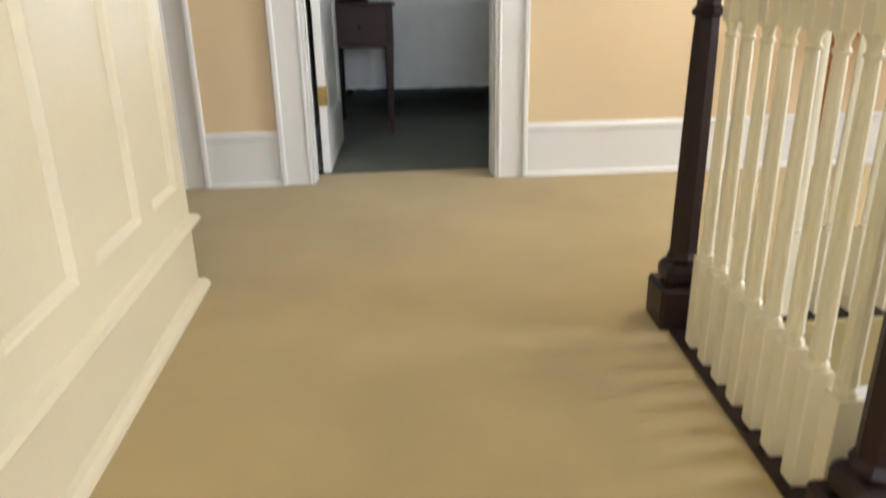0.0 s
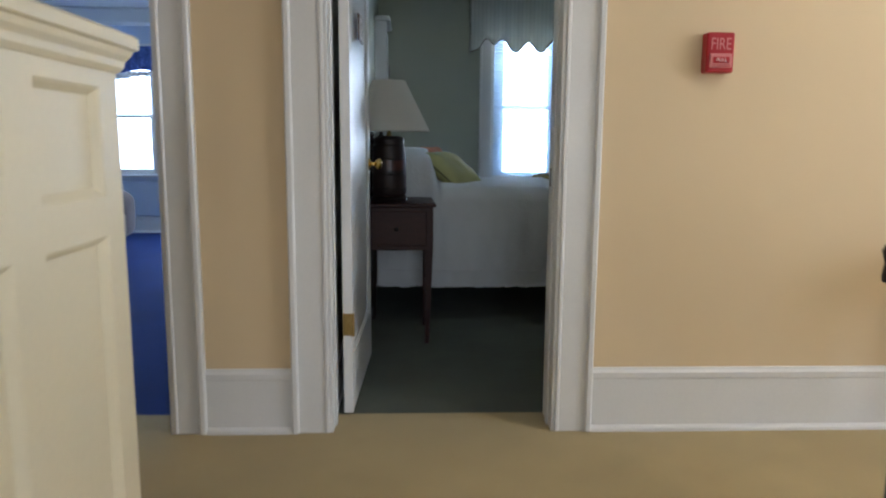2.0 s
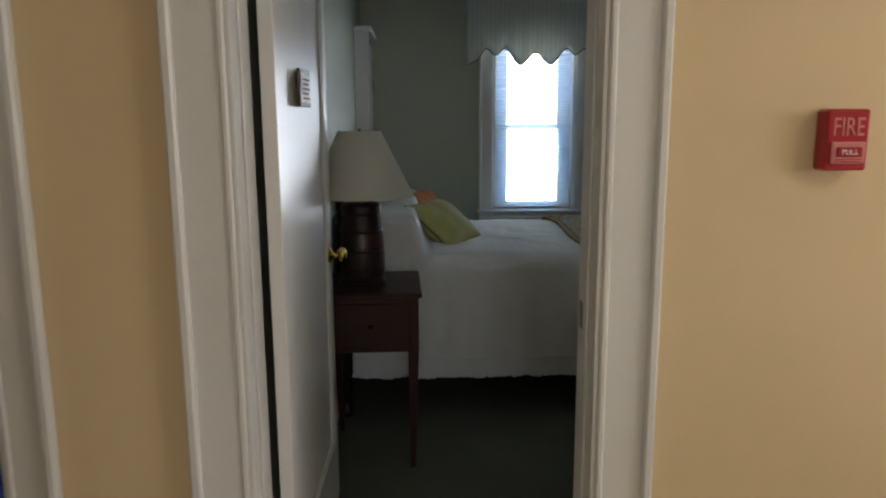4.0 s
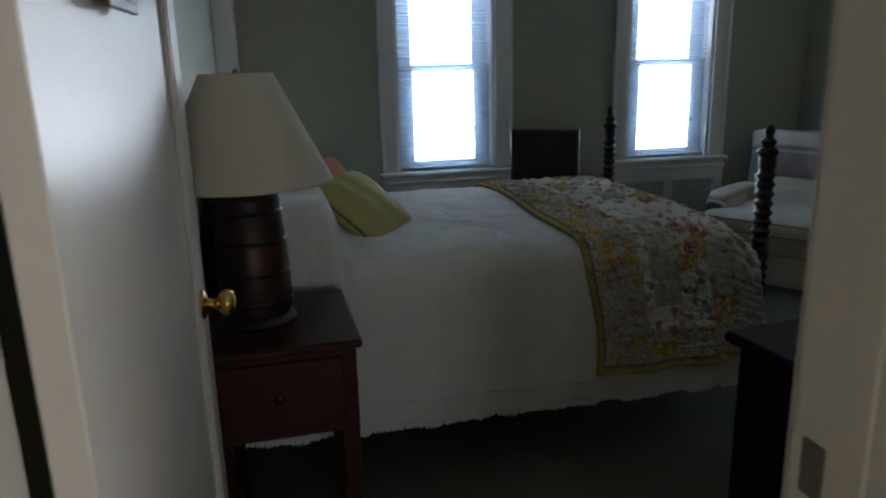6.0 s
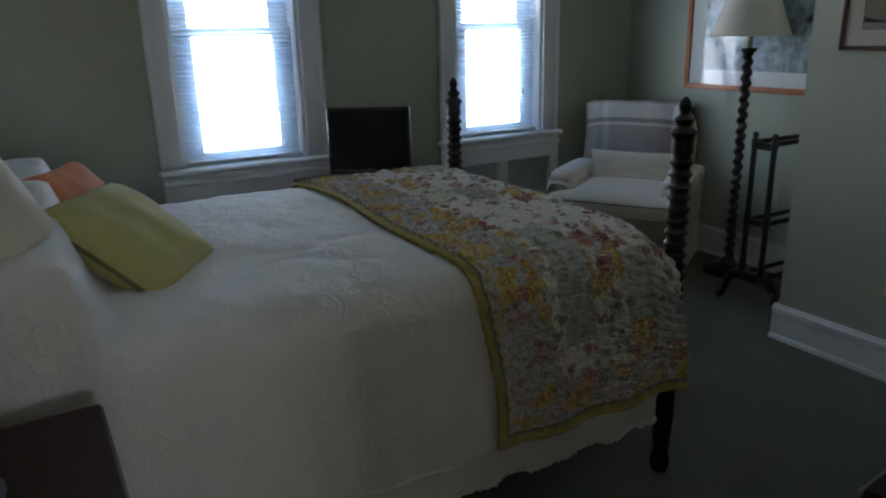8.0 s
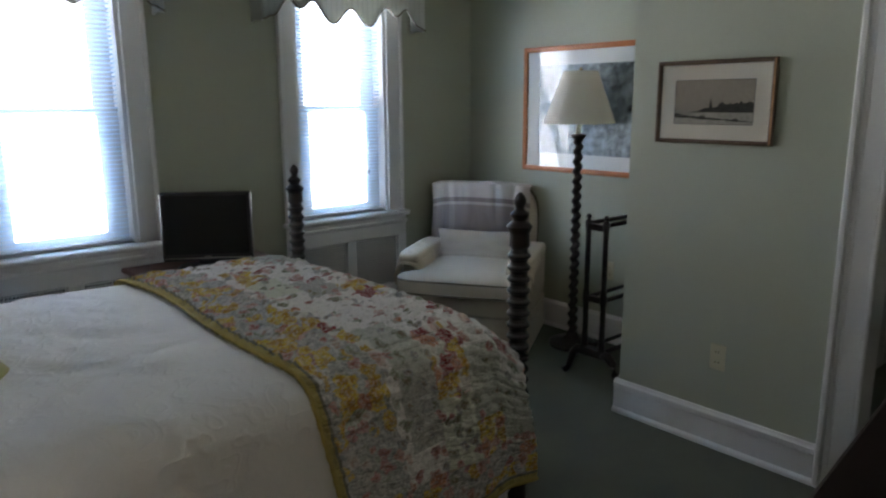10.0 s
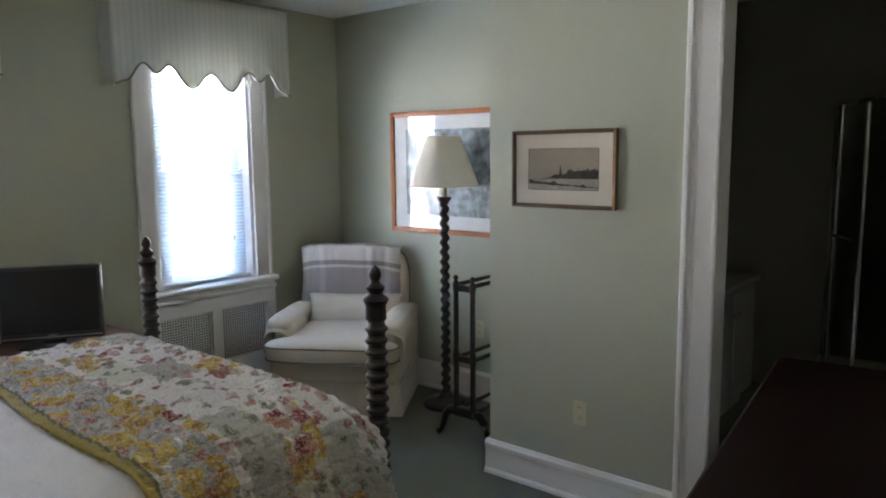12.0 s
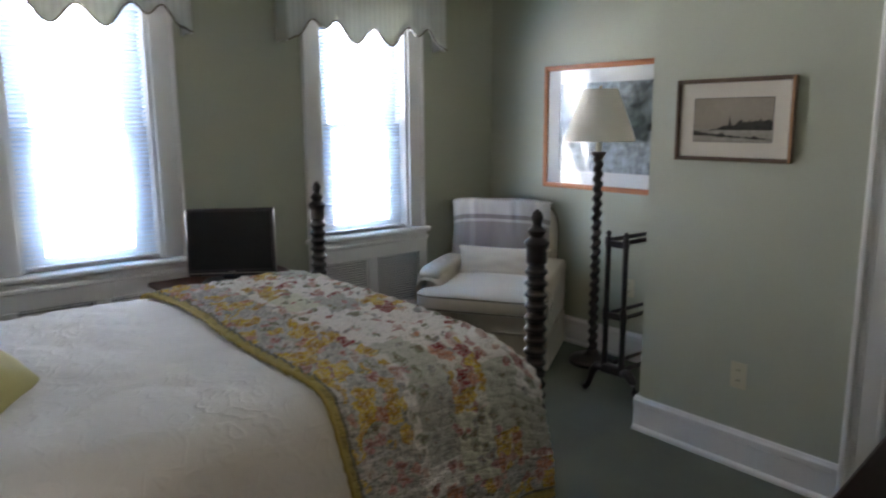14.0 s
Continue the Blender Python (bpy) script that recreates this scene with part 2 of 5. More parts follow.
def rings(bm, loops, closed=True, caps=True):
    """Faces between loops of equal length."""
    vs = [[bm.verts.new(p) for p in lp] for lp in loops]
    n = len(vs[0])
    for a, b in zip(vs, vs[1:]):
        for i in range(n if closed else n - 1):
            j = (i + 1) % n
            bm.faces.new((a[i], a[j], b[j], b[i]))
    if caps and closed:
        bm.faces.new(vs[0][::-1]), bm.faces.new(vs[-1])
    return bm


def lathe(bm, profile, cx=0.0, cy=0.0, seg=20, caps=True):
    return rings(bm, [[(cx + r * math.cos(2 * math.pi * i / seg), cy + r * math.sin(2 * math.pi * i / seg), z)
                       for i in range(seg)] for r, z in profile], caps=caps)


def tube(bm, pts, radii, seg=10):
    pts = [Vector(p) for p in pts]
    if not isinstance(radii, (list, tuple)):
        radii = [radii] * len(pts)
    loops = []
    for i, p in enumerate(pts):
        d = (pts[min(i + 1, len(pts) - 1)] - pts[max(i - 1, 0)]).normalized()
        a = d.orthogonal().normalized() if abs(d.z) > 0.9 else d.cross(Vector((0, 0, 1))).normalized()
        if abs(d.z) > 0.9:
            a = (Vector((1, 0, 0)) - d * d.x).normalized()
        b = d.cross(a)
        loops.append([p + radii[i] * (math.cos(2 * math.pi * k / seg) * a + math.sin(2 * math.pi * k / seg) * b) for k in range(seg)])
    return rings(bm, loops)


def puff(bm, c, s, p=2.6, nu=28, nv=16, crease=0.0):
    """A stuffed cushion: a superellipsoid of half sizes s round c."""
    def pw(v, e):
        return math.copysign(abs(v) ** e, v)
    loops = []
    for j in range(1, nv):
        ph = -math.pi / 2 + math.pi * j / nv
        lp = []
        for i in range(nu):
            th = 2 * math.pi * i / nu
            x = pw(math.cos(ph), 2 / p) * pw(math.cos(th), 2 / (p + 2))
            y = pw(math.cos(ph), 2 / p) * pw(math.sin(th), 2 / (p + 2))
            z = pw(math.sin(ph), 2 / p)
            w = 1 + crease * noise.noise(Vector((x * 2.1 + c[0], y * 2.1 + c[1], z * 2 + c[2])))
            lp.append((c[0] + s[0] * x * w, c[1] + s[1] * y * w, c[2] + s[2] * z * w))
        loops.append(lp)
    return rings(bm, loops)


def sheet(bm, nu, nv, f, uvs=None):
    vs = [[bm.verts.new(f(i / nu, j / nv)) for j in range(nv + 1)] for i in range(nu + 1)]
    layer = bm.loops.layers.uv.new("uv") if uvs else None
    for i in range(nu):
        for j in range(nv):
            fc = bm.faces.new((vs[i][j], vs[i + 1][j], vs[i + 1][j + 1], vs[i][j + 1]))
            if uvs:
                for lp, (a, b) in zip(fc.loops, ((i, j), (i + 1, j), (i + 1, j + 1), (i, j + 1))):
                    lp[layer].uv = uvs(a / nu, b / nv)
    return bm


def wall(name, along, fixed0, fixed1, a0, a1, z0, z1, openings, material):
    """A wall along 'x' or 'y', from a0 to a1, with openings (a, b, low, high) through it."""
    bm = bmesh.new()

    def blk(p0, p1, q0, q1):
        if p1 - p0 > 1e-4 and q1 - q0 > 1e-4:
            if along == "x":
                box(bm, p0, fixed0, q0, p1, fixed1, q1)
            else:
                box(bm, fixed0, p0, q0, fixed1, p1, q1)
    at = a0
    for o0, o1, lo, hi in sorted(openings):
        blk(at, o0, z0, z1), blk(o0, o1, z0, lo), blk(o0, o1, hi, z1)
        at = o1
    blk(at, a1, z0, z1)
    return tagged(part(name, bm, material), kind="structure")


def structure(name, bm, material, label="", smooth=False, parent=None):
    return tagged(part(name, bm, material, parent, label, smooth), kind="structure")


def smooth01(a, b, v):
    v = min(1.0, max(0.0, (v - a) / (b - a)))
    return v * v * (3 - 2 * v)

# ================= structure =================
DOOR = (-0.41, 0.453)
BLUEDOOR = (-1.86, -1.0)
DH = 2.12
# floors
wx, wy0, wy1 = 0.66, -2.9, 1.63        # stairwell edge in the hall
structure("floor_hall", boxes((-2.6, SHY, -0.2, 5.0, 3.48, 0), (-2.6, -3.0, -0.2, -0.76, SHY, 0),
                              (wx + 0.05, wy1, -0.2, 5.0, SHY, 0), (2.2, -3.0, -0.2, 5.0, wy1, 0)), "tan",
          "tan cut-pile carpet with faint wear")
structure("floor_stairhead", rings(bmesh.new(), [[(-0.76, 0.80, z), (0.595, 0.80, z), (0.655, wy1, z), (wx + 0.05, wy1, z), (wx + 0.05, SHY, z), (-0.76, SHY, z)] for z in (-0.2, 0.0)]), "tan", "tan cut-pile carpet at the head of the stairs")
structure("floor_bedroom", boxes((XL - 0.1, 3.48, -0.2, XR + 0.1, YB + 0.1, 0)), "green", "grey-green cut-pile carpet")
structure("floor_blue_room", boxes((BX0, 3.48, -0.2, BX1 + 0.03, BY1 + 0.1, 0)), "blue", "royal blue cut-pile carpet")
structure("floor_bathroom", boxes((XC + 0.06, 3.49, 0.004, 5.0, 5.6, 0.012), (3.8, 3.49, -0.2, 5.0, 5.6, 0.004)), "tile")
# ceilings
structure("ceiling_hall", boxes((-2.6, -3.1, CEIL, 5.1, 3.39, CEIL + 0.1)), "ceiling")
structure("ceiling_bedroom", boxes((XL - 0.15, 3.39, CEIL, 5.1, YB + 0.2, CEIL + 0.1)), "ceiling")
structure("ceiling_blue_room", boxes((BX0, 3.39, 2.60, BX1, BY1 + 0.2, 2.70)), "ceiling")
# walls
W1, W2 = (0.618, 1.285), (2.243, 2.90)
WZ = (0.766, 2.14)
B1, B2 = (-4.02, -3.17), (-5.35, -4.40)
wall("wall_hall_north", "x", HY0, HY1 - 0.08, -2.6, 5.1, -0.2, CEIL, [(*DOOR, -0.2, DH), (*BLUEDOOR, -0.2, DH)], "peach")
wall("wall_bedroom_south", "x", HY1 - 0.08, HY1, XL - 0.15, 5.1, -0.2, CEIL, [(*DOOR, -0.2, DH)], "sage")
wall("wall_blue_room_south", "x", HY1 - 0.08, HY1, BX0, XL - 0.15, -0.2, 2.60, [(*BLUEDOOR, -0.2, DH)], "bluewall")
wall("wall_bedroom_west", "y", XL - 0.075, XL, HY1, YB, 0, CEIL, [], "sage")
wall("wall_blue_room_east", "y", BX1, XL - 0.075, HY1, BY1, 0, 2.60, [], "bluewall")
wall("wall_bedroom_north", "x", YB, YB + 0.2, XL - 0.075, XR + 0.15, 0, CEIL, [(*W1, *WZ), (*W2, *WZ)], "sage")
wall("wall_bedroom_east", "y", XR, XR + 0.15, YC, YB, 0, CEIL, [], "sage")
wall("wall_recess", "x", YC - 0.06, YC, XC, XR + 0.15, 0, CEIL, [], "sage")
BATH = (3.56, 4.518)
wall("wall_bathroom_front", "y", XC, XC + 0.06, HY1, YC - 0.06, 0, CEIL, [(*BATH, 0, DH)], "sage")
wall("wall_bathroom_lining", "y", XC + 0.06, XC + 0.12, HY1, YC - 0.12, 0, CEIL, [(*BATH, 0, DH)], "tile")
wall("wall_bathroom_back", "x", YC - 0.12, YC - 0.06, XC + 0.06, 5.1, 0, CEIL, [], "tile")
wall("wall_bathroom_east", "y", 5.0, 5.1, HY1, YC - 0.12, 0, CEIL, [], "tile")
wall("wall_blue_room_north", "x", BY1, BY1 + 0.2, BX0, BX1 + 0.1, 0, 2.60, [(*B1, 0.70, 2.1), (*B2, 0.70, 2.1)], "bluewall")
wall("wall_blue_room_west", "y", BX0 - 0.1, BX0, HY1, BY1, 0, 2.60, [], "bluewall")
wall("wall_hall_west", "y", -2.7, -2.6, -3.1, HY0, -0.2, CEIL, [], "peach")
# openings in these two unseen walls are made up for the hall fill
wall("wall_hall_east", "y", 5.0, 5.1, -3.1, HY0, -3.0, CEIL, [(0.45, 1.95, 0.8, 2.3)], "peach")
wall("wall_hall_south", "x", -3.1, -3.0, -2.6, 5.0, -3.0, CEIL, [(-0.2, 1.4, 0.7, 2.3)], "peach")
structure("stairwell_wall", boxes((-0.72, 0.72, -3.0, 0.60, 0.78, -0.2), (wx, wy1, -3.0, 2.2, wy1 + 0.06, -0.2), (2.2, -3.0, -3.0, 2.26, wy1, -0.2)), "lining")
structure("stairwell_floor", boxes((-0.72, -3.0, -3.1, 2.3, wy1, -3.0)), "tan")
# carpeted flight that comes up to the hall
flight = thing("staircase", (0, 0, -1.8), "tan carpeted flight of stairs with a landing", "staircase", kind="structure")
for k in range(1, 6):
    y1 = 0.80 - 0.28 * (k - 1)
    part("step", boxes((SHX + 0.02, y1 - 0.30, -0.18 * k - 0.16 + 1.8, 0.58, y1, -0.18 * k + 1.8), bev=0.012), "tan", flight)
part("landing", boxes((SHX + 0.02, -2.9, -1.24 + 1.8, 0.58, -0.60, -1.08 + 1.8), bev=0.012), "tan", flight)


# ---- casings, jambs, baseboards ----
def casing(parent, x0, x1, top, y, out, w=0.138, mat="white", name="casing"):
    """Flat board with a raised back band and an inner bead, on both sides and over an opening along x, on the face y."""
    s = -1 if out < 0 else 1

    def leg(a0, a1, inner_right):
        bm = bmesh.new()
        z1 = top + w
        box(bm, a0, min(y, y + s * 0.018), 0, a1, max(y, y + s * 0.018), z1, bev=0.003)
        o0, o1 = (a0 - 0.004, a0 + 0.022) if inner_right else (a1 - 0.022, a1 + 0.004)
        box(bm, o0, min(y, y + s * 0.034), 0, o1, max(y, y + s * 0.034), z1 + 0.004, bev=0.006)
        i0, i1 = (a1 - 0.018, a1) if inner_right else (a0, a0 + 0.018)
        box(bm, i0, min(y, y + s * 0.024), 0, i1, max(y, y + s * 0.024), top + 0.018, bev=0.005)
        part(name, bm, mat, parent)
    leg(x0 - w, x0, True), leg(x1, x1 + w, False)
    part(name, boxes((x0, min(y, y + s * 0.017), top, x1, max(y, y + s * 0.017), top + w, ), bev=0.003), mat, parent)


def jamb(parent, x0, x1, top, y0, y1, mat="white", stop=None):
    t = 0.012
    part("jamb", boxes((x0, y0, 0, x0 + t, y1, top), bev=0.002), mat, parent)
    part("jamb", boxes((x1 - t, y0, 0, x1, y1, top), bev=0.002), mat, parent)
    part("head_jamb", boxes((x0 + t, y0, top - t, x1 - t, y1, top), bev=0.002), mat, parent)
    if stop:
        part("door_stop", boxes((x0 + t, stop, 0, x0 + t + 0.007, stop + 0.04, top - t), bev=0.003), mat, parent)
        part("door_stop", boxes((x1 - t - 0.007, stop, 0, x1 - t, stop + 0.04, top - t), bev=0.003), mat, parent)


d1 = thing("doorway_1", (0, 0, 0), "white painted door frame with moulded casing", "door frame", kind="structure")
casing(d1, *DOOR, DH, HY0, -1)
casing(d1, *DOOR, DH, HY1, 1)
jamb(d1, *DOOR, DH, HY0 - 0.016, HY1, stop=HY0 + 0.05)
part("strike_plate", boxes((DOOR[1] - 0.0145, 3.412, 0.94, DOOR[1] - 0.0125, 3.447, 1.01)), "steel", d1, "dull steel strike plate")
d2 = thing("doorway_2", (0, 0, 0), "white painted door frame to the blue room", "door frame", kind="structure")
casing(d2, *BLUEDOOR, DH, HY0, -1, w=0.122)
jamb(d2, *BLUEDOOR, DH, HY0 - 0.016, HY1)
d3 = thing("doorway_3", (0, 0, 0), "white painted door frame to the dark bathroom", "door frame", kind="structure")
for a0, a1, inner in ((BATH[1] - 0.016, BATH[1] + 0.112, -1), (BATH[0] - 0.133, BATH[0] + 0.016, 1)):
    bm = boxes((XC - 0.018, a0, 0, XC, a1, DH + 0.148), bev=0.003)
    o = a1 if inner < 0 else a0
    box(bm, XC - 0.034, o - 0.022, 0, XC, o + 0.004, DH + 0.15, bev=0.006)
    i = a0 if inner < 0 else a1
    box(bm, XC - 0.026, i - (0 if inner < 0 else 0.02), 0, XC, i + (0.02 if inner < 0 else 0), DH + 0.02, bev=0.006)
    box(bm, XC - 0.022, (a0 + a1) / 2 + 0.02, 0, XC, (a0 + a1) / 2 + 0.03, DH + 0.14, bev=0.003)
    part("casing", bm, "white", d3)
part("casing", boxes((XC - 0.017, BATH[0] + 0.016, DH, XC, BATH[1] - 0.016, DH + 0.148)), "white", d3)
part("jamb", boxes((XC, BATH[1] - 0.012, 0.004, XC + 0.12, BATH[1], DH)), "white", d3)
part("jamb", boxes((XC, BATH[0], 0.004, XC + 0.12, BATH[0] + 0.012, DH)), "white", d3)


def baseboard(name, along, a0, a1, face, out, h, mat="white", shoe=True):
    """Board with a stepped cap and a quarter-round shoe, standing on the floor against the face."""
    bm = bmesh.new()
    prof = [(0, 0), (0.014, 0), (0.014, h - 0.045), (0.018, h - 0.04), (0.02, h - 0.018), (0.012, h - 0.008), (0.008, h), (0, h)]
    if shoe:
        prof = [(0, 0), (0.027, 0), (0.026, 0.012), (0.02, 0.02), (0.014, 0.024)] + prof[2:]
    lo, hi = [], []
    for d, z in prof:
        v = face + out * d
        lo.append((a0, v, z) if along == "x" else (v, a0, z))
        hi.append((a1, v, z) if along == "x" else (v, a1, z))
    rings(bm, [lo, hi])
    return structure(name, bm, mat)


baseboard("baseboard_hall", "x", DOOR[1] + 0.142, 4.98, HY0, -1, 0.253)
baseboard("baseboard_hall", "x", BLUEDOOR[1] + 0.126, DOOR[0] - 0.142, HY0, -1, 0.253)
baseboard("baseboard_hall", "x", -2.6, BLUEDOOR[0] - 0.126, HY0, -1, 0.253)
baseboard("baseboard_bedroom", "y", BATH[1] + 0.116, YC + 0.02, XC, -1, 0.165)
baseboard("baseboard_bedroom", "x", XC + 0.004, XR - 0.03, YC, 1, 0.175)
baseboard("baseboard_bedroom", "y", YC + 0.03, YB - 0.03, XR, -1, 0.175)
baseboard("baseboard_bedroom", "x", 3.03, XR, YB, -1, 0.175)
baseboard("baseboard_bedroom", "x", 1.42, 2.12, YB, -1, 0.175)
baseboard("baseboard_bedroom", "x", XL, 0.49, YB, -1, 0.175)
baseboard("baseboard_bedroom", "y", HY1 + 0.04, 6.8, XL, 1, 0.175)
baseboard("baseboard_blue_room", "x", BX0, BX1, BY1, -1, 0.2)


# ---- bright hazy sky outside the windows ----
structure("backdrop_bedroom", boxes((-2.0, YB + 1.6, -1.0, 7.0, YB + 1.65, 4.0)), "skyglow")
structure("backdrop_blue_room", boxes((-9.0, BY1 + 1.2, -1.0, -1.0, BY1 + 1.25, 4.0)), "skyglow")


# ---- windows ----
def window(name, x0, x1, z0, z1, yw, outer, label, blue=False):
    w = thing(name, (0, 0, 0), label, "window", kind="structure")
    yo = yw + 0.2
    part("window_frame", boxes((x0, yw, z0, x0 + 0.02, yo, z1), (x1 - 0.02, yw, z0, x1, yo, z1),
                               (x0 + 0.02, yw, z1 - 0.02, x1 - 0.02, yo, z1), (x0 + 0.02, yw + 0.03, z0, x1 - 0.02, yo, z0 + 0.02)), "white", w)
    zm = (z0 + z1) / 2 - 0.02
    sw = 0.125 if not blue else 0.065    # frame and stile together
    for k, (a, b, y) in enumerate(((z0 + 0.02, zm + 0.02, yw + 0.07), (zm - 0.02, z1 - 0.02, yw + 0.115))):
        bm = boxes((x0 + 0.02, y, a, x0 + sw, y + 0.035, b), (x1 - sw, y, a, x1 - 0.02, y + 0.035, b),
                   (x0 + sw, y, a, x1 - sw, y + 0.035, a + 0.04), (x0 + sw, y, b - 0.04, x1 - sw, y + 0.035, b))
        sash = part("sash", bm, "white", w)
        pane = part("pane", sheet(bmesh.new(), 1, 1, lambda u, t: (x0 + sw + (x1 - x0 - 2 * sw) * u, y + 0.017, a + 0.04 + (b - a - 0.08) * t)), "glass", sash)
        pane.visible_shadow = False
    ca, cb = outer
    for a, b in ((ca, x0), (x1, cb)):
        bm = boxes((a, yw - 0.018, z0, b, yw, z1 + 0.1), bev=0.003)
        e = (a - 0.003, a + 0.02) if b == x0 else (b - 0.02, b + 0.003)
        box(bm, e[0], yw - 0.032, z0, e[1], yw, z1 + 0.1, bev=0.005)
        part("casing", bm, "white", w)
    part("head_casing", boxes((x0, yw - 0.018, z1, x1, yw, z1 + 0.1), bev=0.003), "white", w)
    bm = boxes((ca - 0.018, yw - 0.075, z0 - 0.03, cb + 0.018, yw + 0.03, z0), bev=0.008)
    part("window_sill", bm, "white", w)
    return w


window("window_1", *W1, *WZ, YB, (0.508, 1.40), "white double-hung sash window, daylight behind")
window("window_2", *W2, *WZ, YB, (2.135, 3.015), "white double-hung sash window, daylight behind")
window("window_3", *B1, 0.70, 2.1, BY1, (B1[0] - 0.12, B1[1] + 0.12), "white sash window in the blue room", True)
window("window_4", *B2, 0.70, 2.1, BY1, (B2[0] - 0.12, B2[1] + 0.12), "white sash window in the blue room", True)


# ---- radiator covers below the bedroom windows ----
def radiator_cover(ca, cb):
    r = thing("radiator_cover", (ca, YB, 0), "white wooden radiator cover with two wire-mesh grilles", "radiator cover", "radiator covers")
    w = cb - ca
    f = -0.045
    part("top_rail", boxes((0, f, 0.60, w, 0, 0.735), bev=0.003), "white", r)
    part("moulding", boxes((-0.004, f - 0.014, 0.685, w + 0.004, f, 0.71), bev=0.005), "white", r)
    part("bottom_rail", boxes((0, f, 0, w, 0, 0.275), bev=0.003), "white", r)
    mid = w / 2
    for a, b in ((0, 0.07), (mid - 0.035, mid + 0.035), (w - 0.07, w)):
        part("stile", boxes((a, f, 0.275, b, 0, 0.60), bev=0.002), "white", r)
    for a, b in ((0.07, mid - 0.035), (mid + 0.035, w - 0.07)):
        bm = bmesh.new()
        n = 20
        for k in range(n):
            z = 0.279 + (0.32) * (k + 0.5) / n
            box(bm, a + 0.002, f + 0.012, z - 0.0024, b - 0.002, f + 0.016, z + 0.0024)
        m = int((b - a) / 0.016)
        for k in range(m):
            x = a + (b - a) * (k + 0.5) / m
            box(bm, x - 0.0024, f + 0.0165, 0.276, x + 0.0024, f + 0.0195, 0.599)
        part("grille", bm, "lining", r, "woven wire grille")
        # dark sheet in place of the shade behind the mesh
        part("shade_backing", boxes((a + 0.001, -0.012, 0.276, b - 0.001, -0.006, 0.599)), "slot", r)


radiator_cover(0.508, 1.40)
radiator_cover(2.135, 3.015)


# ---- blinds ----
def blind(x0, x1, z0, z1, y):
    b = thing("window_blind", ((x0 + x1) / 2, y, z0), "white slatted blind, lowered and open", "window blind", "bedroom blinds")
    w = (x1 - x0) / 2 - 0.008
    part("headrail", boxes((-w, -0.02, z1 - z0 - 0.03, w, 0.02, z1 - z0), bev=0.003), "white", b)
    part("bottom_rail", boxes((-w, -0.012, 0.0, w, 0.012, 0.014), bev=0.003), "white", b)
    sl = bmesh.new()
    a = radians(-14)
    pts = [(-0.0125, 0.0), (-0.006, 0.0009), (0.0, 0.0013), (0.006, 0.0009), (0.0125, 0.0)]
    rot = [(p * math.cos(a) - q * math.sin(a), p * math.sin(a) + q * math.cos(a)) for p, q in pts]
    up = [[(s * w, p, q + 0.0003) for p, q in rot] + [(s * w, p, q - 0.0003) for p, q in rot[::-1]] for s in (-1, 1)]
    rings(sl, up)
    first = part("slat", sl, "slat", b)
    first.location = (0, 0, 0.03)
    n = int((z1 - z0 - 0.07) / 0.0215)
    for k in range(1, n):
        o = new("slat", first.data)
        o.parent = b
        o.location = (0, 0, 0.03 + 0.0215 * k)
    for s in (-0.6, 0.6):
        part("ladder_cord", boxes((s * w - 0.001, -0.0145, 0.012, s * w + 0.001, -0.0125, z1 - z0 - 0.03)), "white", b)
    pull_cord(b, 0.62 * w, 0.27, z1 - z0 - 0.03)


def pull_cord(parent, x, low, top):
    """Two lift cords that end in a small tassel, hanging in front of the slats."""
    part("lift_cord", tube(bmesh.new(), [(x, -0.022, top), (x + 0.002, -0.024, (low + top) / 2), (x, -0.022, low)], 0.0012, 5), "white", parent)
    part("tassel", lathe(bmesh.new(), [(0.002, low + 0.004), (0.005, low - 0.004), (0.007, low - 0.026), (0.003, low - 0.030)], x, -0.022, 10), "steel", parent, "small grey cord tassel")


blind(W1[0] + 0.02, W1[1] - 0.02, 0.775, 2.12, YB + 0.035)
blind(W2[0] + 0.02, W2[1] - 0.02, 0.775, 2.12, YB + 0.035)


# ---- valances with a scalloped edge ----
def stripe_fabric():
    """Pale ticking: narrow vertical stripes, light passing through a little."""
    m = surface("pale_grey_stripe_fabric", (0.74, 0.75, 0.70), 0.85, var=0.04, big=6, fine=300, bump=0.15, spec=0.15, trans=0.3)
    n, l = m.node_tree.nodes, m.node_tree.links
    b = n["Principled BSDF"]
    src = b.inputs["Base Color"].links[0].from_socket
    g = n.new("ShaderNodeNewGeometry")
    s_ = n.new("ShaderNodeSeparateXYZ")
    l.new(g.outputs["Position"], s_.inputs[0])
    w_ = n.new("ShaderNodeMath")
    w_.operation = "MULTIPLY"
    w_.inputs[1].default_value = 2 * math.pi / 0.036
    l.new(s_.outputs[0], w_.inputs[0])
    c_ = n.new("ShaderNodeMath")
    c_.operation = "SINE"
    l.new(w_.outputs[0], c_.inputs[0])
    t_ = n.new("ShaderNodeMath")
    t_.operation = "GREATER_THAN"
    t_.inputs[1].default_value = 0.45
    l.new(c_.outputs[0], t_.inputs[0])
    x_ = n.new("ShaderNodeMix")
    x_.data_type = "RGBA"
    l.new(t_.outputs[0], x_.inputs[0]), l.new(src, x_.inputs[6])
    x_.inputs[7].default_value = (0.66, 0.675, 0.625, 1)
    l.new(x_.outputs[2], b.inputs["Base Color"])
    return m


M["valance"] = stripe_fabric()
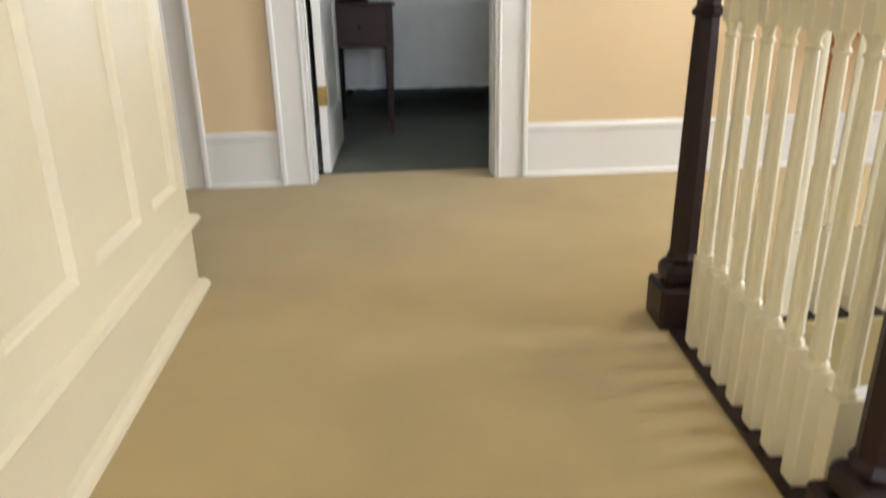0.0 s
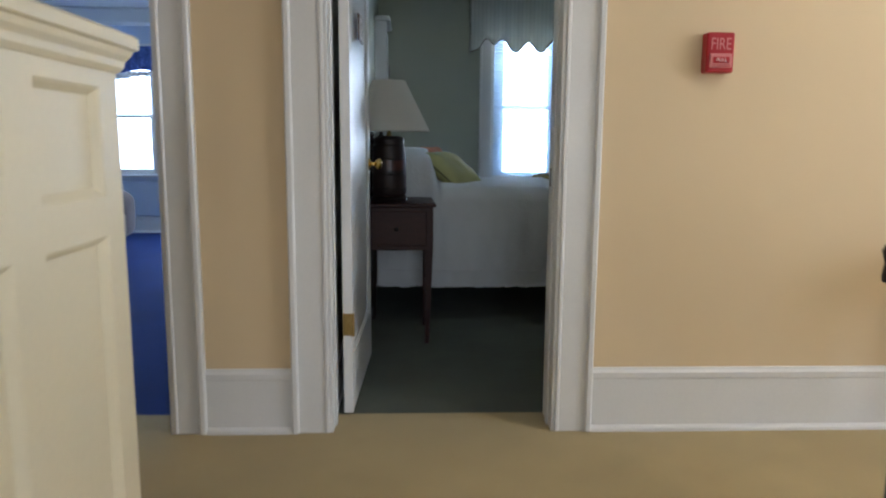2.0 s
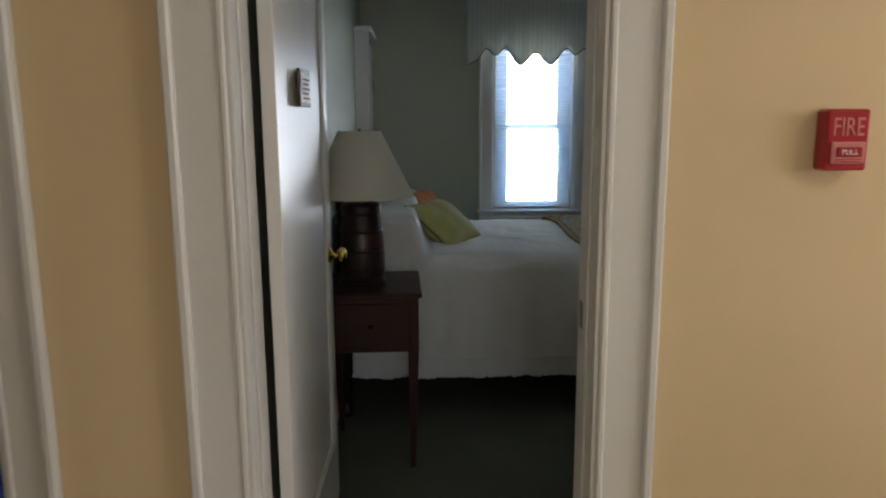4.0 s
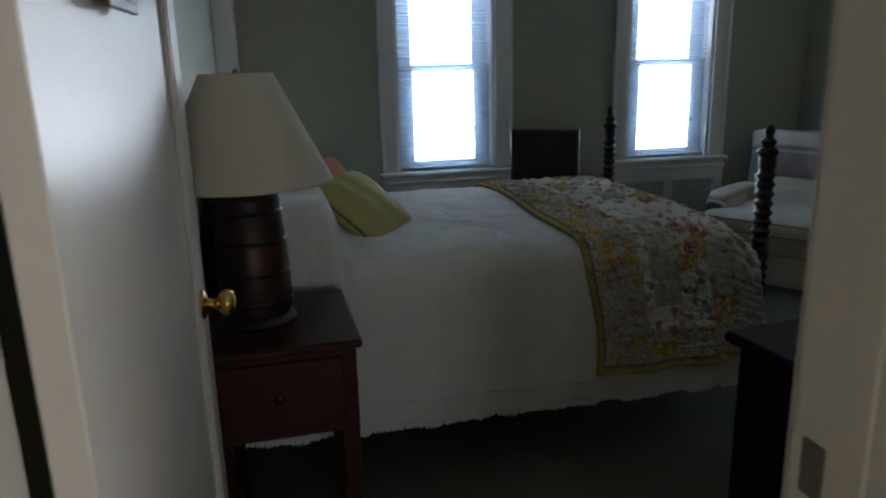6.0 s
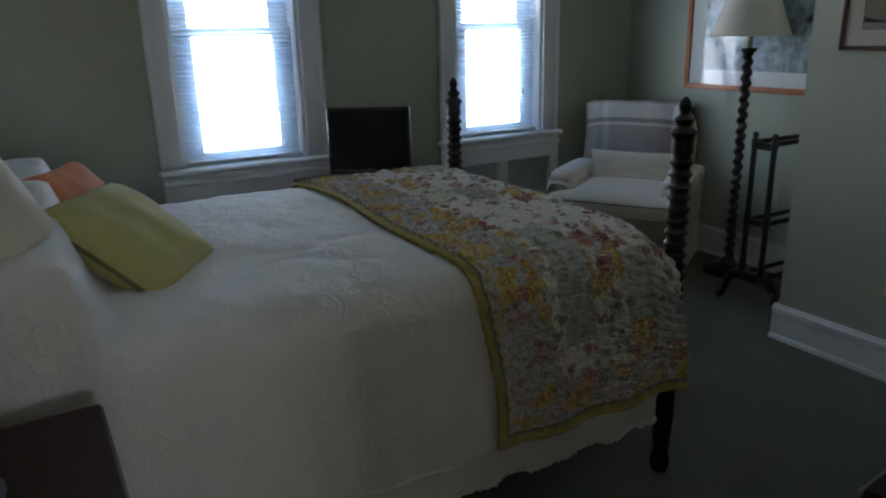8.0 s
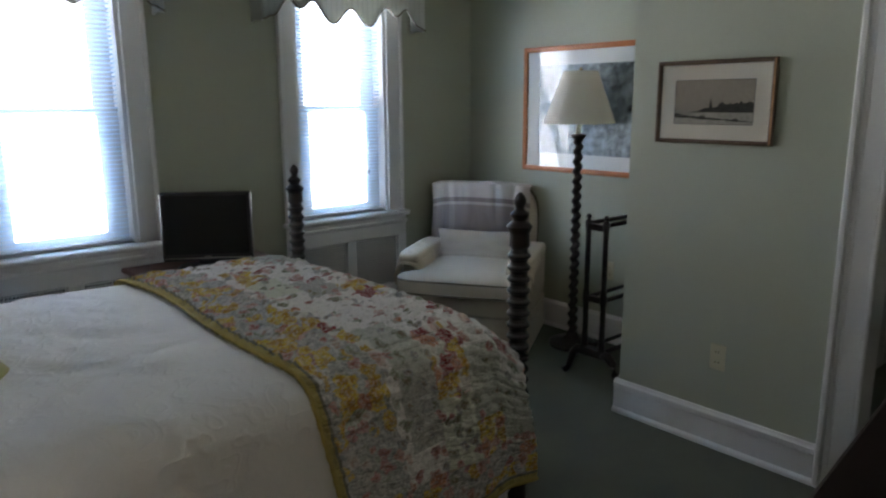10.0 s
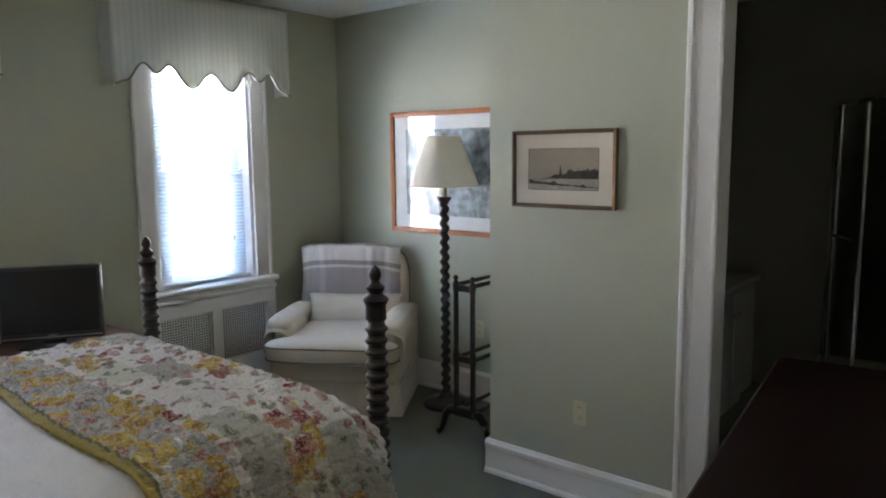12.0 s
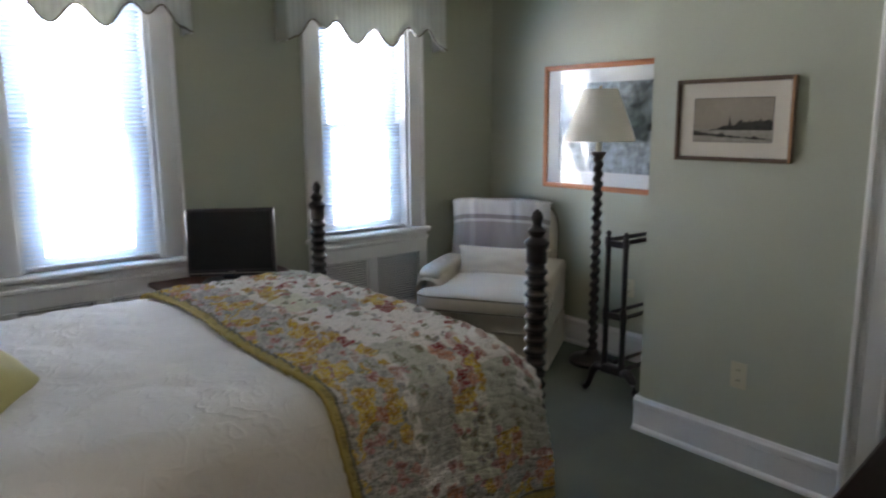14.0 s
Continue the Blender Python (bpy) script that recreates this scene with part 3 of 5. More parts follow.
SCALLOP = [(0, 0), (0.05, 0.02), (0.14, 0.117), (0.205, 0.07), (0.27, 0.117), (0.39, 0.0), (0.5, 0.09), (0.61, 0.0), (0.73, 0.117), (0.795, 0.07), (0.86, 0.117), (0.95, 0.02), (1, 0)]


def scallop(u):
    for (a, h), (b, k) in zip(SCALLOP, SCALLOP[1:]):
        if u <= b:
            s = (u - a) / (b - a)
            s = 0.5 - 0.5 * math.cos(math.pi * s)
            return h + (k - h) * s
    return 0.0


def valance(x0, x1):
    v = thing("window_valance", ((x0 + x1) / 2, YB - 0.14, 1.915), "pale grey-green upholstered valance with scalloped lower edge", "valance", "bedroom valances")
    w, h = (x1 - x0) / 2, 0.51
    n = 96

    def front(u, t):
        x = -w + 2 * w * u
        lo = scallop(u)
        return (x, -0.004 * math.sin(u * 60) * (1 - t), lo + (h - lo) * t)
    part("face", sheet(bmesh.new(), n, 8, front), "valance", v, smooth=True, solid=-0.012)
    cord = bmesh.new()
    tube(cord, [(-w + 2 * w * k / 120, -0.006, scallop(k / 120) - 0.002) for k in range(121)], 0.005, 6)
    part("welt", cord, "piping", v, "darker grey welt")
    part("lining", sheet(bmesh.new(), n, 4, lambda u, t: (front(u, t)[0], 0.016, front(u, t)[2] + 0.002)), "sheerlining", v, "white lining")
    for s in (-1, 1):
        bm = sheet(bmesh.new(), 8, 6, lambda u, t: (s * w, 0.012 + 0.125 * u, (0.012 * math.sin(u * 3.1) - 0.012) * (1 - t) + h * t))
        part("return", bm, "valance", v, solid=0.01)
        bm = sheet(bmesh.new(), 8, 6, lambda u, t: (s * (w - 0.013), 0.018 + 0.118 * u, (0.012 * math.sin(u * 3.1) - 0.010) * (1 - t) + (h - 0.03) * t))
        part("return_lining", bm, "sheerlining", v, "white lining")
    part("top_board", boxes((-w + 0.012, 0.018, h - 0.02, w - 0.012, 0.138, h)), "lining", v)


valance(0.405, 1.462)
valance(1.985, 3.117)

# ---- fine shadow gap and door leaf of the bedroom ----
DOORLEAF = thing("bedroom_door", (DOOR[0] + 0.036, HY1 - 0.012, 0.012), "white painted panelled door standing open into the bedroom", "door", turn=-1.5)
LW, LT, LH = 0.83, 0.038, DH - 0.03
bm = boxes((0, 0, 0, LT, 0.075, LH), (0, LW - 0.075, 0, LT, LW, LH), (0, 0.075, 0, LT, LW - 0.075, 0.24), (0, 0.075, LH - 0.11, LT, LW - 0.075, LH), bev=0.002)
part("leaf_frame", bm, "doorwhite", DOORLEAF)
part("panel", boxes((0.012, 0.074, 0.239, LT - 0.012, LW - 0.074, LH - 0.109)), "doorwhite", DOORLEAF)
bm = bmesh.new()
for a, b, c, d in ((0.075, 0.093, 0.24, LH - 0.11), (LW - 0.093, LW - 0.075, 0.24, LH - 0.11), (0.093, LW - 0.093, 0.24, 0.258), (0.093, LW - 0.093, LH - 0.128, LH - 0.11)):
    box(bm, LT - 0.012, a, c, LT - 0.002, b, d, bev=0.005)
part("panel_moulding", bm, "white", DOORLEAF)
for z in (0.325, 1.88):
    hg = part("hinge", boxes((0.0, -0.0035, z, LT - 0.002, -0.0005, z + 0.09)), "oldbrass", DOORLEAF, "aged brass hinge")
    k = bmesh.new()
    lathe(k, [(0.002, z - 0.004), (0.006, z), (0.006, z + 0.09), (0.002, z + 0.094)], LT + 0.003, -0.004, 10)
    part("hinge_pin", k, "oldbrass", hg)


def knob(side):
    bm = bmesh.new()
    prof = [(0.030, 0.0), (0.030, 0.004), (0.024, 0.008), (0.011, 0.012), (0.010, 0.030), (0.020, 0.036), (0.027, 0.045), (0.028, 0.054), (0.022, 0.062), (0.008, 0.066)]
    lathe(bm, prof, 0, 0, 20)
    bmesh.ops.transform(bm, matrix=pose(LT if side > 0 else 0, LW - 0.07, 0.985, 0, 90 * side, 0), verts=bm.verts)
    part("knob", bm, "brass", DOORLEAF, "polished brass knob", smooth=True)


knob(1), knob(-1)
part("latch_plate", boxes((0.008, LW, 0.94, LT - 0.008, LW + 0.002, 1.03)), "brass", DOORLEAF)
sg = thing("door_notice", (DOOR[0] + 0.045 + LT + 0.002, 3.722, 1.522), "small notice card in a red-brown frame on the door", "sign", turn=-1.5)
part("frame", boxes((0, 0, 0, 0.008, 0.16, 0.108), bev=0.002), "framebrown", sg)
part("card", boxes((0.0085, 0.012, 0.012, 0.0095, 0.148, 0.096)), "signwhite", sg)
for k in range(5):
    part("print_line", boxes((0.0098, 0.026, 0.022 + 0.0135 * k, 0.0102, 0.134 - 0.014 * (k % 2), 0.027 + 0.0135 * k)), "piping", sg)

# closet door in the corner of the bedroom's west wall
cd = thing("closet_door", (XL, 0, 0), "white painted closet door frame in the room's corner", "door", kind="structure")
part("casing", boxes((0, 6.82, 0, 0.10, 6.94, 2.10), bev=0.004), "white", cd)
part("leaf", boxes((0, 6.94, 0.01, 0.09, 7.40, 2.06), bev=0.002), "white", cd)
part("cap", boxes((0, 6.80, 2.101, 0.125, 7.42, 2.14), bev=0.008), "white", cd)
part("hinge", boxes((0.0905, 7.36, 1.70, 0.105, 7.39, 1.80), bev=0.002), "steel", cd)

# ================= hall things =================
# ---- panelled half wall beside the stairs ----
hw = thing("panelled_half_wall", (0, 0, 0), "cream painted panelled half wall with a moulded cap", "half wall", kind="structure")
TH, YS = 0.16, -2.95
part("core", boxes((SHX - TH + 0.016, YS, -3.0, SHX - 0.016, SHY - 0.016, 1.232)), "cream", hw)
panels = [(1.78, 2.005)]
y = 1.69
while y > YS + 0.4:
    panels.append((y - 0.285, y))
    y -= 0.285 + 0.09
rows = [(SHX - 0.0165, YS, -3.0, SHX, SHY, 0.335), (SHX - 0.0165, YS, 0.933, SHX, SHY, 1.005), (SHX - 0.0165, YS, 1.202, SHX, SHY, 1.232)]
edge = SHY
for a, b in panels:
    for z0, z1 in ((0.335, 0.933), (1.005, 1.202)):
        rows.append((SHX - 0.0165, b, z0, SHX, edge, z1))
    edge = a
for z0, z1 in ((0.335, 0.933), (1.005, 1.202)):
    rows.append((SHX - 0.0165, YS, z0, SHX, edge, z1))
part("rails_and_stiles", boxes(*rows), "cream", hw)
part("end_board", boxes((SHX - TH, SHY - 0.0155, -0.0, SHX - 0.017, SHY, 1.232), bev=0.002), "cream", hw)
part("back_board", boxes((SHX - TH, YS, 0, SHX - TH + 0.0155, SHY - 0.016, 1.232)), "cream", hw)


def panel_mould(y0, y1, z0, z1):
    bm = bmesh.new()
    w = 0.016
    outer = [(y0, z0), (y1, z0), (y1, z1), (y0, z1)]
    inner = [(y0 + w, z0 + w), (y1 - w, z0 + w), (y1 - w, z1 - w), (y0 + w, z1 - w)]
    lo = [(SHX - 0.0005, *p) for p in outer]
    md = [(SHX - 0.004, p[0] + (q[0] - p[0]) * 0.35, p[1] + (q[1] - p[1]) * 0.35) for p, q in zip(outer, inner)]
    hi = [(SHX - 0.0155, *p) for p in inner]
    rings(bm, [lo, md, hi], caps=False)
    return bm


for a, b in panels:
    part("panel_moulding", panel_mould(a, b, 0.335, 0.933), "cream", hw)
    part("panel_moulding", panel_mould(a, b, 1.005, 1.202), "cream", hw)


def run(bm, prof):
    """A moulding along the face, round the end and back, from (out, z) pairs."""
    lines = []
    for d, z in prof:
        lines.append([(SHX + d, YS, z), (SHX + d, SHY + d, z), (SHX - TH - d, SHY + d, z), (SHX - TH - d, YS, z)])
    cols = list(zip(*lines))
    return rings(bm, [list(c) for c in cols])


part("cap", run(bmesh.new(), [(-0.02, 1.232), (0.004, 1.232), (0.012, 1.242), (0.014, 1.254), (0.022, 1.264), (0.026, 1.274), (0.034, 1.278), (0.034, 1.298), (0.028, 1.304), (-0.02, 1.304)]), "cream", hw)
part("cap_top", boxes((SHX - TH + 0.019, YS, 1.24, SHX - 0.019, SHY - 0.019, 1.3035)), "cream", hw)
part("base_bead", run(bmesh.new(), [(0.0005, 0.205), (0.018, 0.207), (0.026, 0.218), (0.020, 0.232), (0.0005, 0.240)]), "cream", hw)
part("shoe", run(bmesh.new(), [(0.0005, 0.001), (0.028, 0.001), (0.026, 0.016), (0.016, 0.028), (0.0005, 0.034)]), "cream", hw)

# ---- balustrade round the stairwell ----
NX, NY = 0.688, 1.692
RUN = -4.0                      # the stairhead rail runs a little askew


def newel(x, y, turn=0):
    n = thing("newel_post", (x, y, 0), "dark brown turned wooden newel post", "newel post", "newel posts", turn=turn)
    part("base", boxes((-0.066, -0.066, 0, 0.066, 0.066, 0.115), bev=0.008), "newel", n)
    part("plinth", boxes((-0.05, -0.05, 0.115, 0.05, 0.05, 0.17), bev=0.014), "newel", n)
    shaft = bmesh.new()
    lathe(shaft, [(0.038, 0.165), (0.044, 0.18), (0.036, 0.195), (0.036, 0.24), (0.034, 0.5), (0.031, 0.70), (0.029, 0.755), (0.037, 0.76), (0.039, 0.77), (0.029, 0.78), (0.028, 0.79), (0.039, 0.81), (0.042, 0.825), (0.036, 0.842), (0.024, 0.862), (0.030, 0.876)], seg=8)
    bmesh.ops.scale(shaft, vec=(1, 1, 1.024), verts=shaft.verts)
    part("shaft", shaft, "newel", n)
    return n


newel(NX, NY, RUN), newel(NX + 0.86 * math.sin(radians(RUN)), NY - 0.86, RUN)
rail_prof = [(-0.036, 0.0), (-0.037, 0.012), (-0.034, 0.030), (-0.040, 0.050), (-0.036, 0.058), (-0.014, 0.064), (0.014, 0.064), (0.036, 0.058), (0.040, 0.050), (0.034, 0.030), (0.037, 0.012), (0.036, 0.0)]


def baluster_mesh():
    bm = boxes((-0.022, -0.022, 0.006, 0.022, 0.022, 0.235), (-0.019, -0.019, 0.770, 0.019, 0.019, 0.893), bev=0.002)
    lathe(bm, [(0.020, 0.235), (0.021, 0.243), (0.0145, 0.252), (0.0185, 0.260), (0.0165, 0.274), (0.0165, 0.36), (0.0145, 0.55), (0.0125, 0.725), (0.0115, 0.735), (0.017, 0.742), (0.012, 0.749), (0.013, 0.757), (0.018, 0.770)], seg=10)
    bmesh.ops.scale(bm, vec=(0.95, 0.95, 1.0), verts=bm.verts)
    return bm


def balustrade(turn, length, count, label):
    """A run of balusters under a handrail, going along its own -y from the corner newel."""
    b = thing("balustrade", (NX, NY, 0), label, "balustrade", "balustrades", turn=turn)
    up = 0.894 if turn < 45 else 0.8925
    part("handrail", rings(bmesh.new(), [[(d, y, up + z) for d, z in rail_prof] for y in (-length, 0.066 if turn < 45 else 0.03)]), "newel", b, "dark brown handrail")
    part("fascia", boxes((-0.040, -length, -0.02, 0.05, -0.068, 0.006)), "newel", b, "dark nosing board")
    part("string_board", boxes((-0.03, -length, -0.3, 0.0, -0.069, -0.021)), "white", b)
    first = part("baluster", baluster_mesh(), "cream", b)
    gap, pitch = (0.150, 0.086) if turn < 45 else (0.100, 0.097)
    first.location = (0, -gap, 0)
    for k in range(1, count):
        o = new("baluster", first.data)
        o.parent = b
        o.location = (0, -gap - pitch * k, 0)


balustrade(RUN, 0.86, 8, "white turned balusters under a dark wooden handrail")
balustrade(90, 1.55, 15, "white turned balusters beside the stairwell")

# ---- console table with tapered legs ----
ct = thing("console_table", (2.375, 3.06, 0), "orange cherry-wood console table on slender tapered legs", "table")
part("tabletop", boxes((-0.44, -0.15, 0.74, 0.44, 0.15, 0.76), bev=0.006), "orangewood", ct)
part("apron", boxes((-0.40, -0.12, 0.62, 0.40, 0.12, 0.74), bev=0.003), "orangewood", ct)
for sx in (-1, 1):
    for sy in (-1, 1):
        bm = bmesh.new()
        lathe(bm, [(0.009, 0.0), (0.011, 0.02), (0.010, 0.05), (0.030, 0.42), (0.024, 0.46), (0.030, 0.48), (0.022, 0.50), (0.028, 0.53), (0.028, 0.63)], sx * 0.405, sy * 0.115, 12)
        part("leg", bm, "orangewood", ct, smooth=True)

# ---- fire alarm pull station ----
fa = thing("fire_alarm_pull_station", (1.002, HY0, 1.360), "red fire alarm pull station with white lettering", "fire alarm")
part("housing", boxes((-0.05, -0.05, 0, 0.05, 0, 0.14), bev=0.005), "red", fa)
part("pull_plate", boxes((-0.040, -0.058, 0.016, 0.040, -0.0505, 0.066), bev=0.003), "signpink", fa, "faded pink pull plate")
part("pull_bar", boxes((-0.030, -0.063, 0.032, 0.030, -0.0585, 0.054), bev=0.003), "red", fa)
for z in (0.020, 0.025):
    part("print_line", boxes((-0.032, -0.0592, z, 0.032, -0.0586, z + 0.002)), "red", fa)


def lettering(text, size, place, turn, material, parent, name="lettering"):
    cu = bpy.data.curves.new("text", "FONT")
    cu.body, cu.size, cu.align_x, cu.extrude = text, size, "CENTER", 0.0006
    tmp = bpy.data.objects.new("text", cu)
    me = bpy.data.meshes.new_from_object(tmp)
    me.name = name
    bpy.data.objects.remove(tmp)
    me.materials.clear()
    me.materials.append(M[material])
    o = new(name, me)
    o.parent = parent
    o.matrix_basis = pose(*place, *turn)
    return o


ft = lettering("FIRE", 0.052, (0, -0.0512, 0.080), (90, 0, 0), "signpink", fa)
ft.scale = (0.80, 1.15, 1)
lettering("PULL", 0.018, (0, -0.0636, 0.037), (90, 0, 0), "signwhite", fa)

# ---- assumed ceiling lamps, out of view, added to give the hall its warm light ----
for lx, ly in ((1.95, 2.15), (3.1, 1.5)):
    cl = thing("hall_fill_lamp", (lx, ly, CEIL), "added flush ceiling lamp, unseen, that brightens the hall", "ceiling lamp", "hall ceiling lamps")
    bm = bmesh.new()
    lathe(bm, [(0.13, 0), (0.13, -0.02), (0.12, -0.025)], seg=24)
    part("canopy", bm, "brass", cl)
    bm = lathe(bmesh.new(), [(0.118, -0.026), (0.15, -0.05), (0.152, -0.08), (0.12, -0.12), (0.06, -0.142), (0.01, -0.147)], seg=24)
    part("globe", bm, "fill_glow", cl, "glowing bowl of the added lamp", smooth=True)

# ================= blue room =================
rv = thing("ruffled_valance", (-4.1, BY1 - 0.08, 1.885), "dark blue printed ruffled valance with white fringe", "valance")


def ruffle(x0, x1, z0, z1, amp):
    return lambda u, t: (x0 + (x1 - x0) * u, amp * (1.2 - t) * math.sin(u * 150 + 2 * math.sin(u * 31)), z0 + 0.02 * math.sin(u * 40) * (1 - t) + (z1 - z0) * t)


part("ruffle", sheet(bmesh.new(), 320, 5, ruffle(-1.95, 1.45, 0.0, 0.30, 0.025)), "ruffle", rv, smooth=True, solid=0.004)
part("fringe", sheet(bmesh.new(), 320, 2, ruffle(-1.95, 1.45, -0.07, 0.0, 0.028)), "lining", rv, "white fringe", smooth=True, solid=0.003)
part("rod", boxes((-2.0, -0.012, 0.285, 1.5, 0.012, 0.31)), "white", rv)
structure("cornice_blue_room", boxes((BX0, BY1 - 0.1, 2.40, BX1, BY1, 2.60), bev=0.03), "ceiling")
structure("wainscot_blue_room", boxes((BX0, BY1 - 0.03, 0.2, BX1, BY1, 0.62), bev=0.01), "bluewall")


def spool_profile(z0, z1, r, pitch=0.040):
    prof = []
    n = max(1, round((z1 - z0) / pitch))
    for k in range(n):
        a = z0 + (z1 - z0) * k / n
        h = (z1 - z0) / n
        prof += [(r * 0.74, a), (r * 0.80, a + h * 0.22), (r * 0.97, a + h * 0.38), (r, a + h * 0.5), (r * 0.97, a + h * 0.62), (r * 0.80, a + h * 0.78)]
    prof.append((r * 0.74, z1))
    return prof


def bed_post(parent, x, y, top, mat="darkwood", r=0.035, low=0.30):
    bm = bmesh.new()
    prof = [(r * 0.75, 0.0), (r * 0.95, 0.03), (r * 0.7, 0.07), (r * 0.95, low - 0.12), (r, low)]
    prof += [(r, low + 0.3)]
    prof += spool_profile(low + 0.32, top - 0.17, r, 0.035)
    t = top - 0.17
    prof += [(r * 0.72, t + 0.004), (r * 0.9, t + 0.012), (r * 0.86, t + 0.05), (r * 1.0, t + 0.062), (r * 1.12, t + 0.07), (r * 0.85, t + 0.08), (r * 0.55, t + 0.088), (r * 0.75, t + 0.10),
             (r * 0.8, t + 0.107), (r * 0.45, t + 0.118), (r * 0.36, t + 0.125), (r * 0.5, t + 0.138), (r * 0.52, t + 0.148), (r * 0.38, t + 0.16), (r * 0.1, t + 0.17)]
    lathe(bm, prof, x, y, 18)
    return part("post", bm, mat, parent, smooth=False)


bb = thing("blue_bed", (-3.72, 4.42, 0), "dark turned four-post bed under a blue and white quilt", "bed")
for y in (-0.02, 1.45):
    prof = [(0.030, 0.0), (0.048, 0.05), (0.030, 0.10), (0.044, 0.16), (0.032, 0.20), (0.046, 0.40), (0.060, 0.62)]
    prof += spool_profile(0.63, 1.02, 0.062, 0.085)
    prof += [(0.036, 1.03), (0.062, 1.09), (0.066, 1.13), (0.030, 1.15), (0.020, 1.20), (0.020, 1.255), (0.040, 1.275), (0.056, 1.31), (0.050, 1.345), (0.020, 1.365)]
    part("post", lathe(bmesh.new(), prof, 1.06, y, 18), "darkwood", bb, "dark turned post with a ball finial", smooth=True)
part("rail", boxes((-0.95, -0.02, 0.3, 1.05, 0.02, 0.42), bev=0.006), "darkwood", bb)
part("footboard_rail", boxes((1.04, 0.03, 0.80, 1.08, 1.40, 0.86), bev=0.012), "darkwood", bb)
bq = bmesh.new()
puff(bq, (0.05, 0.70, 0.56), (1.02, 0.82, 0.28), p=5, crease=0.02)
part("quilt", bq, "bluequilt", bb, "blue and white floral quilt", smooth=True)
rc = thing("recliner", (-3.56, 7.66, 0), "taupe plush recliner armchair", "armchair", turn=72)
for nm, c, s in (("seat", (0, -0.08, 0.33), (0.36, 0.40, 0.15)), ("backrest", (0, 0.36, 0.66), (0.36, 0.18, 0.46)), ("arm", (-0.42, -0.05, 0.36), (0.13, 0.45, 0.27)), ("arm", (0.42, -0.05, 0.36), (0.13, 0.45, 0.27)), ("footrest", (0, -0.46, 0.26), (0.34, 0.09, 0.17))):
    part(nm, puff(bmesh.new(), c, s, p=3.6, crease=0.05), "taupe", rc, smooth=True)
part("base", boxes((-0.45, -0.40, 0.0, 0.45, 0.45, 0.18), bev=0.02), "taupe", rc)
st = thing("side_table", (-3.72, 8.75, 0), "dark wooden side table", "table")
part("tabletop", boxes((-0.25, -0.22, 0.54, 0.25, 0.22, 0.57), bev=0.006), "darkwood", st)
for sx in (-1, 1):
    for sy in (-1, 1):
        part("leg", boxes((sx * 0.22 - 0.018, sy * 0.19 - 0.018, 0, sx * 0.22 + 0.018, sy * 0.19 + 0.018, 0.54), bev=0.003), "darkwood", st)
tl = thing("table_lamp", (-3.72, 8.75, 0.57), "dark turned table lamp with a white shade", "lamp")
part("stem", lathe(bmesh.new(), [(0.09, 0), (0.09, 0.02), (0.03, 0.04), (0.022, 0.12), (0.04, 0.2), (0.02, 0.3), (0.03, 0.36), (0.012, 0.38), (0.012, 0.55)]), "darkwood", tl, smooth=True)
part("shade", lathe(bmesh.new(), [(0.27, 0.48), (0.12, 0.80)], seg=32, caps=False), "shade", tl, "white fabric shade", smooth=True, solid=0.004)
fan = thing("ceiling_fan", (-2.6, 6.2, 2.60), "white ceiling fan at rest", "ceiling fan")
part("motor", lathe(bmesh.new(), [(0.02, 0.0), (0.06, -0.01), (0.02, -0.05), (0.02, -0.22), (0.12, -0.25), (0.13, -0.34), (0.07, -0.38), (0.02, -0.39)]), "white", fan, smooth=True)
for k in range(5):
    b = boxes((0.14, -0.065, -0.305, 0.66, 0.065, -0.297), bev=0.003)
    bmesh.ops.transform(b, matrix=pose(0, 0, 0, 0, 0, 72 * k + 10), verts=b.verts)
    part("blade", b, "white", fan)

# ================= bathroom =================
vn = thing("bathroom_vanity", (3.78, 5.11, 0.012), "long white bathroom vanity cabinet with a pale top", "vanity")
part("body", boxes((-0.80, -0.27, 0.09, 0.80, 0.30, 0.75), bev=0.004), "porcelain", vn)
part("plinth", boxes((-0.79, -0.22, 0, 0.79, 0.29, 0.09)), "porcelain", vn)
part("countertop", boxes((-0.815, -0.30, 0.75, 0.825, 0.31, 0.785), bev=0.008), "porcelain", vn)
for k in range(4):
    door_ = part("cabinet_door", boxes((-0.785 + 0.395 * k, -0.286, 0.11, -0.405 + 0.395 * k, -0.271, 0.735), bev=0.004), "porcelain", vn)
    part("knob", lathe(bmesh.new(), [(0.006, 0), (0.013, 0.014), (0.004, 0.02)], seg=12), "chrome", door_).matrix_basis = pose(-0.44 + 0.395 * k if k % 2 == 0 else -0.75 + 0.395 * k, -0.286, 0.62, 90, 0, 0)
sh = thing("shower_enclosure", (4.99, 3.49, 0.012), "curved corner shower with chrome-framed glass", "shower")
R = 1.05
arc = [(-R * math.cos(a), R * math.sin(a)) for a in [math.pi / 2 * k / 24 for k in range(25)]]
bm = bmesh.new()
lp = [(x, y) for x, y in arc] + [(0, 0)]
rings(bm, [[(x, y, 0.0) for x, y in lp], [(x, y, 0.26) for x, y in lp]])
part("tray", bm, "porcelain", sh)
part("top_rail", tube(bmesh.new(), [(x * 0.985, y * 0.985, 1.77) for x, y in arc], 0.014, 8), "chrome", sh, "chrome rail")
for a in (3, 22, 48, 64, 88):
    x, y = -R * 0.985 * math.cos(radians(a)), R * 0.985 * math.sin(radians(a))
    part("upright", tube(bmesh.new(), [(x, y, 0.26), (x, y, 1.77)], 0.012, 8), "chrome", sh, "chrome upright")
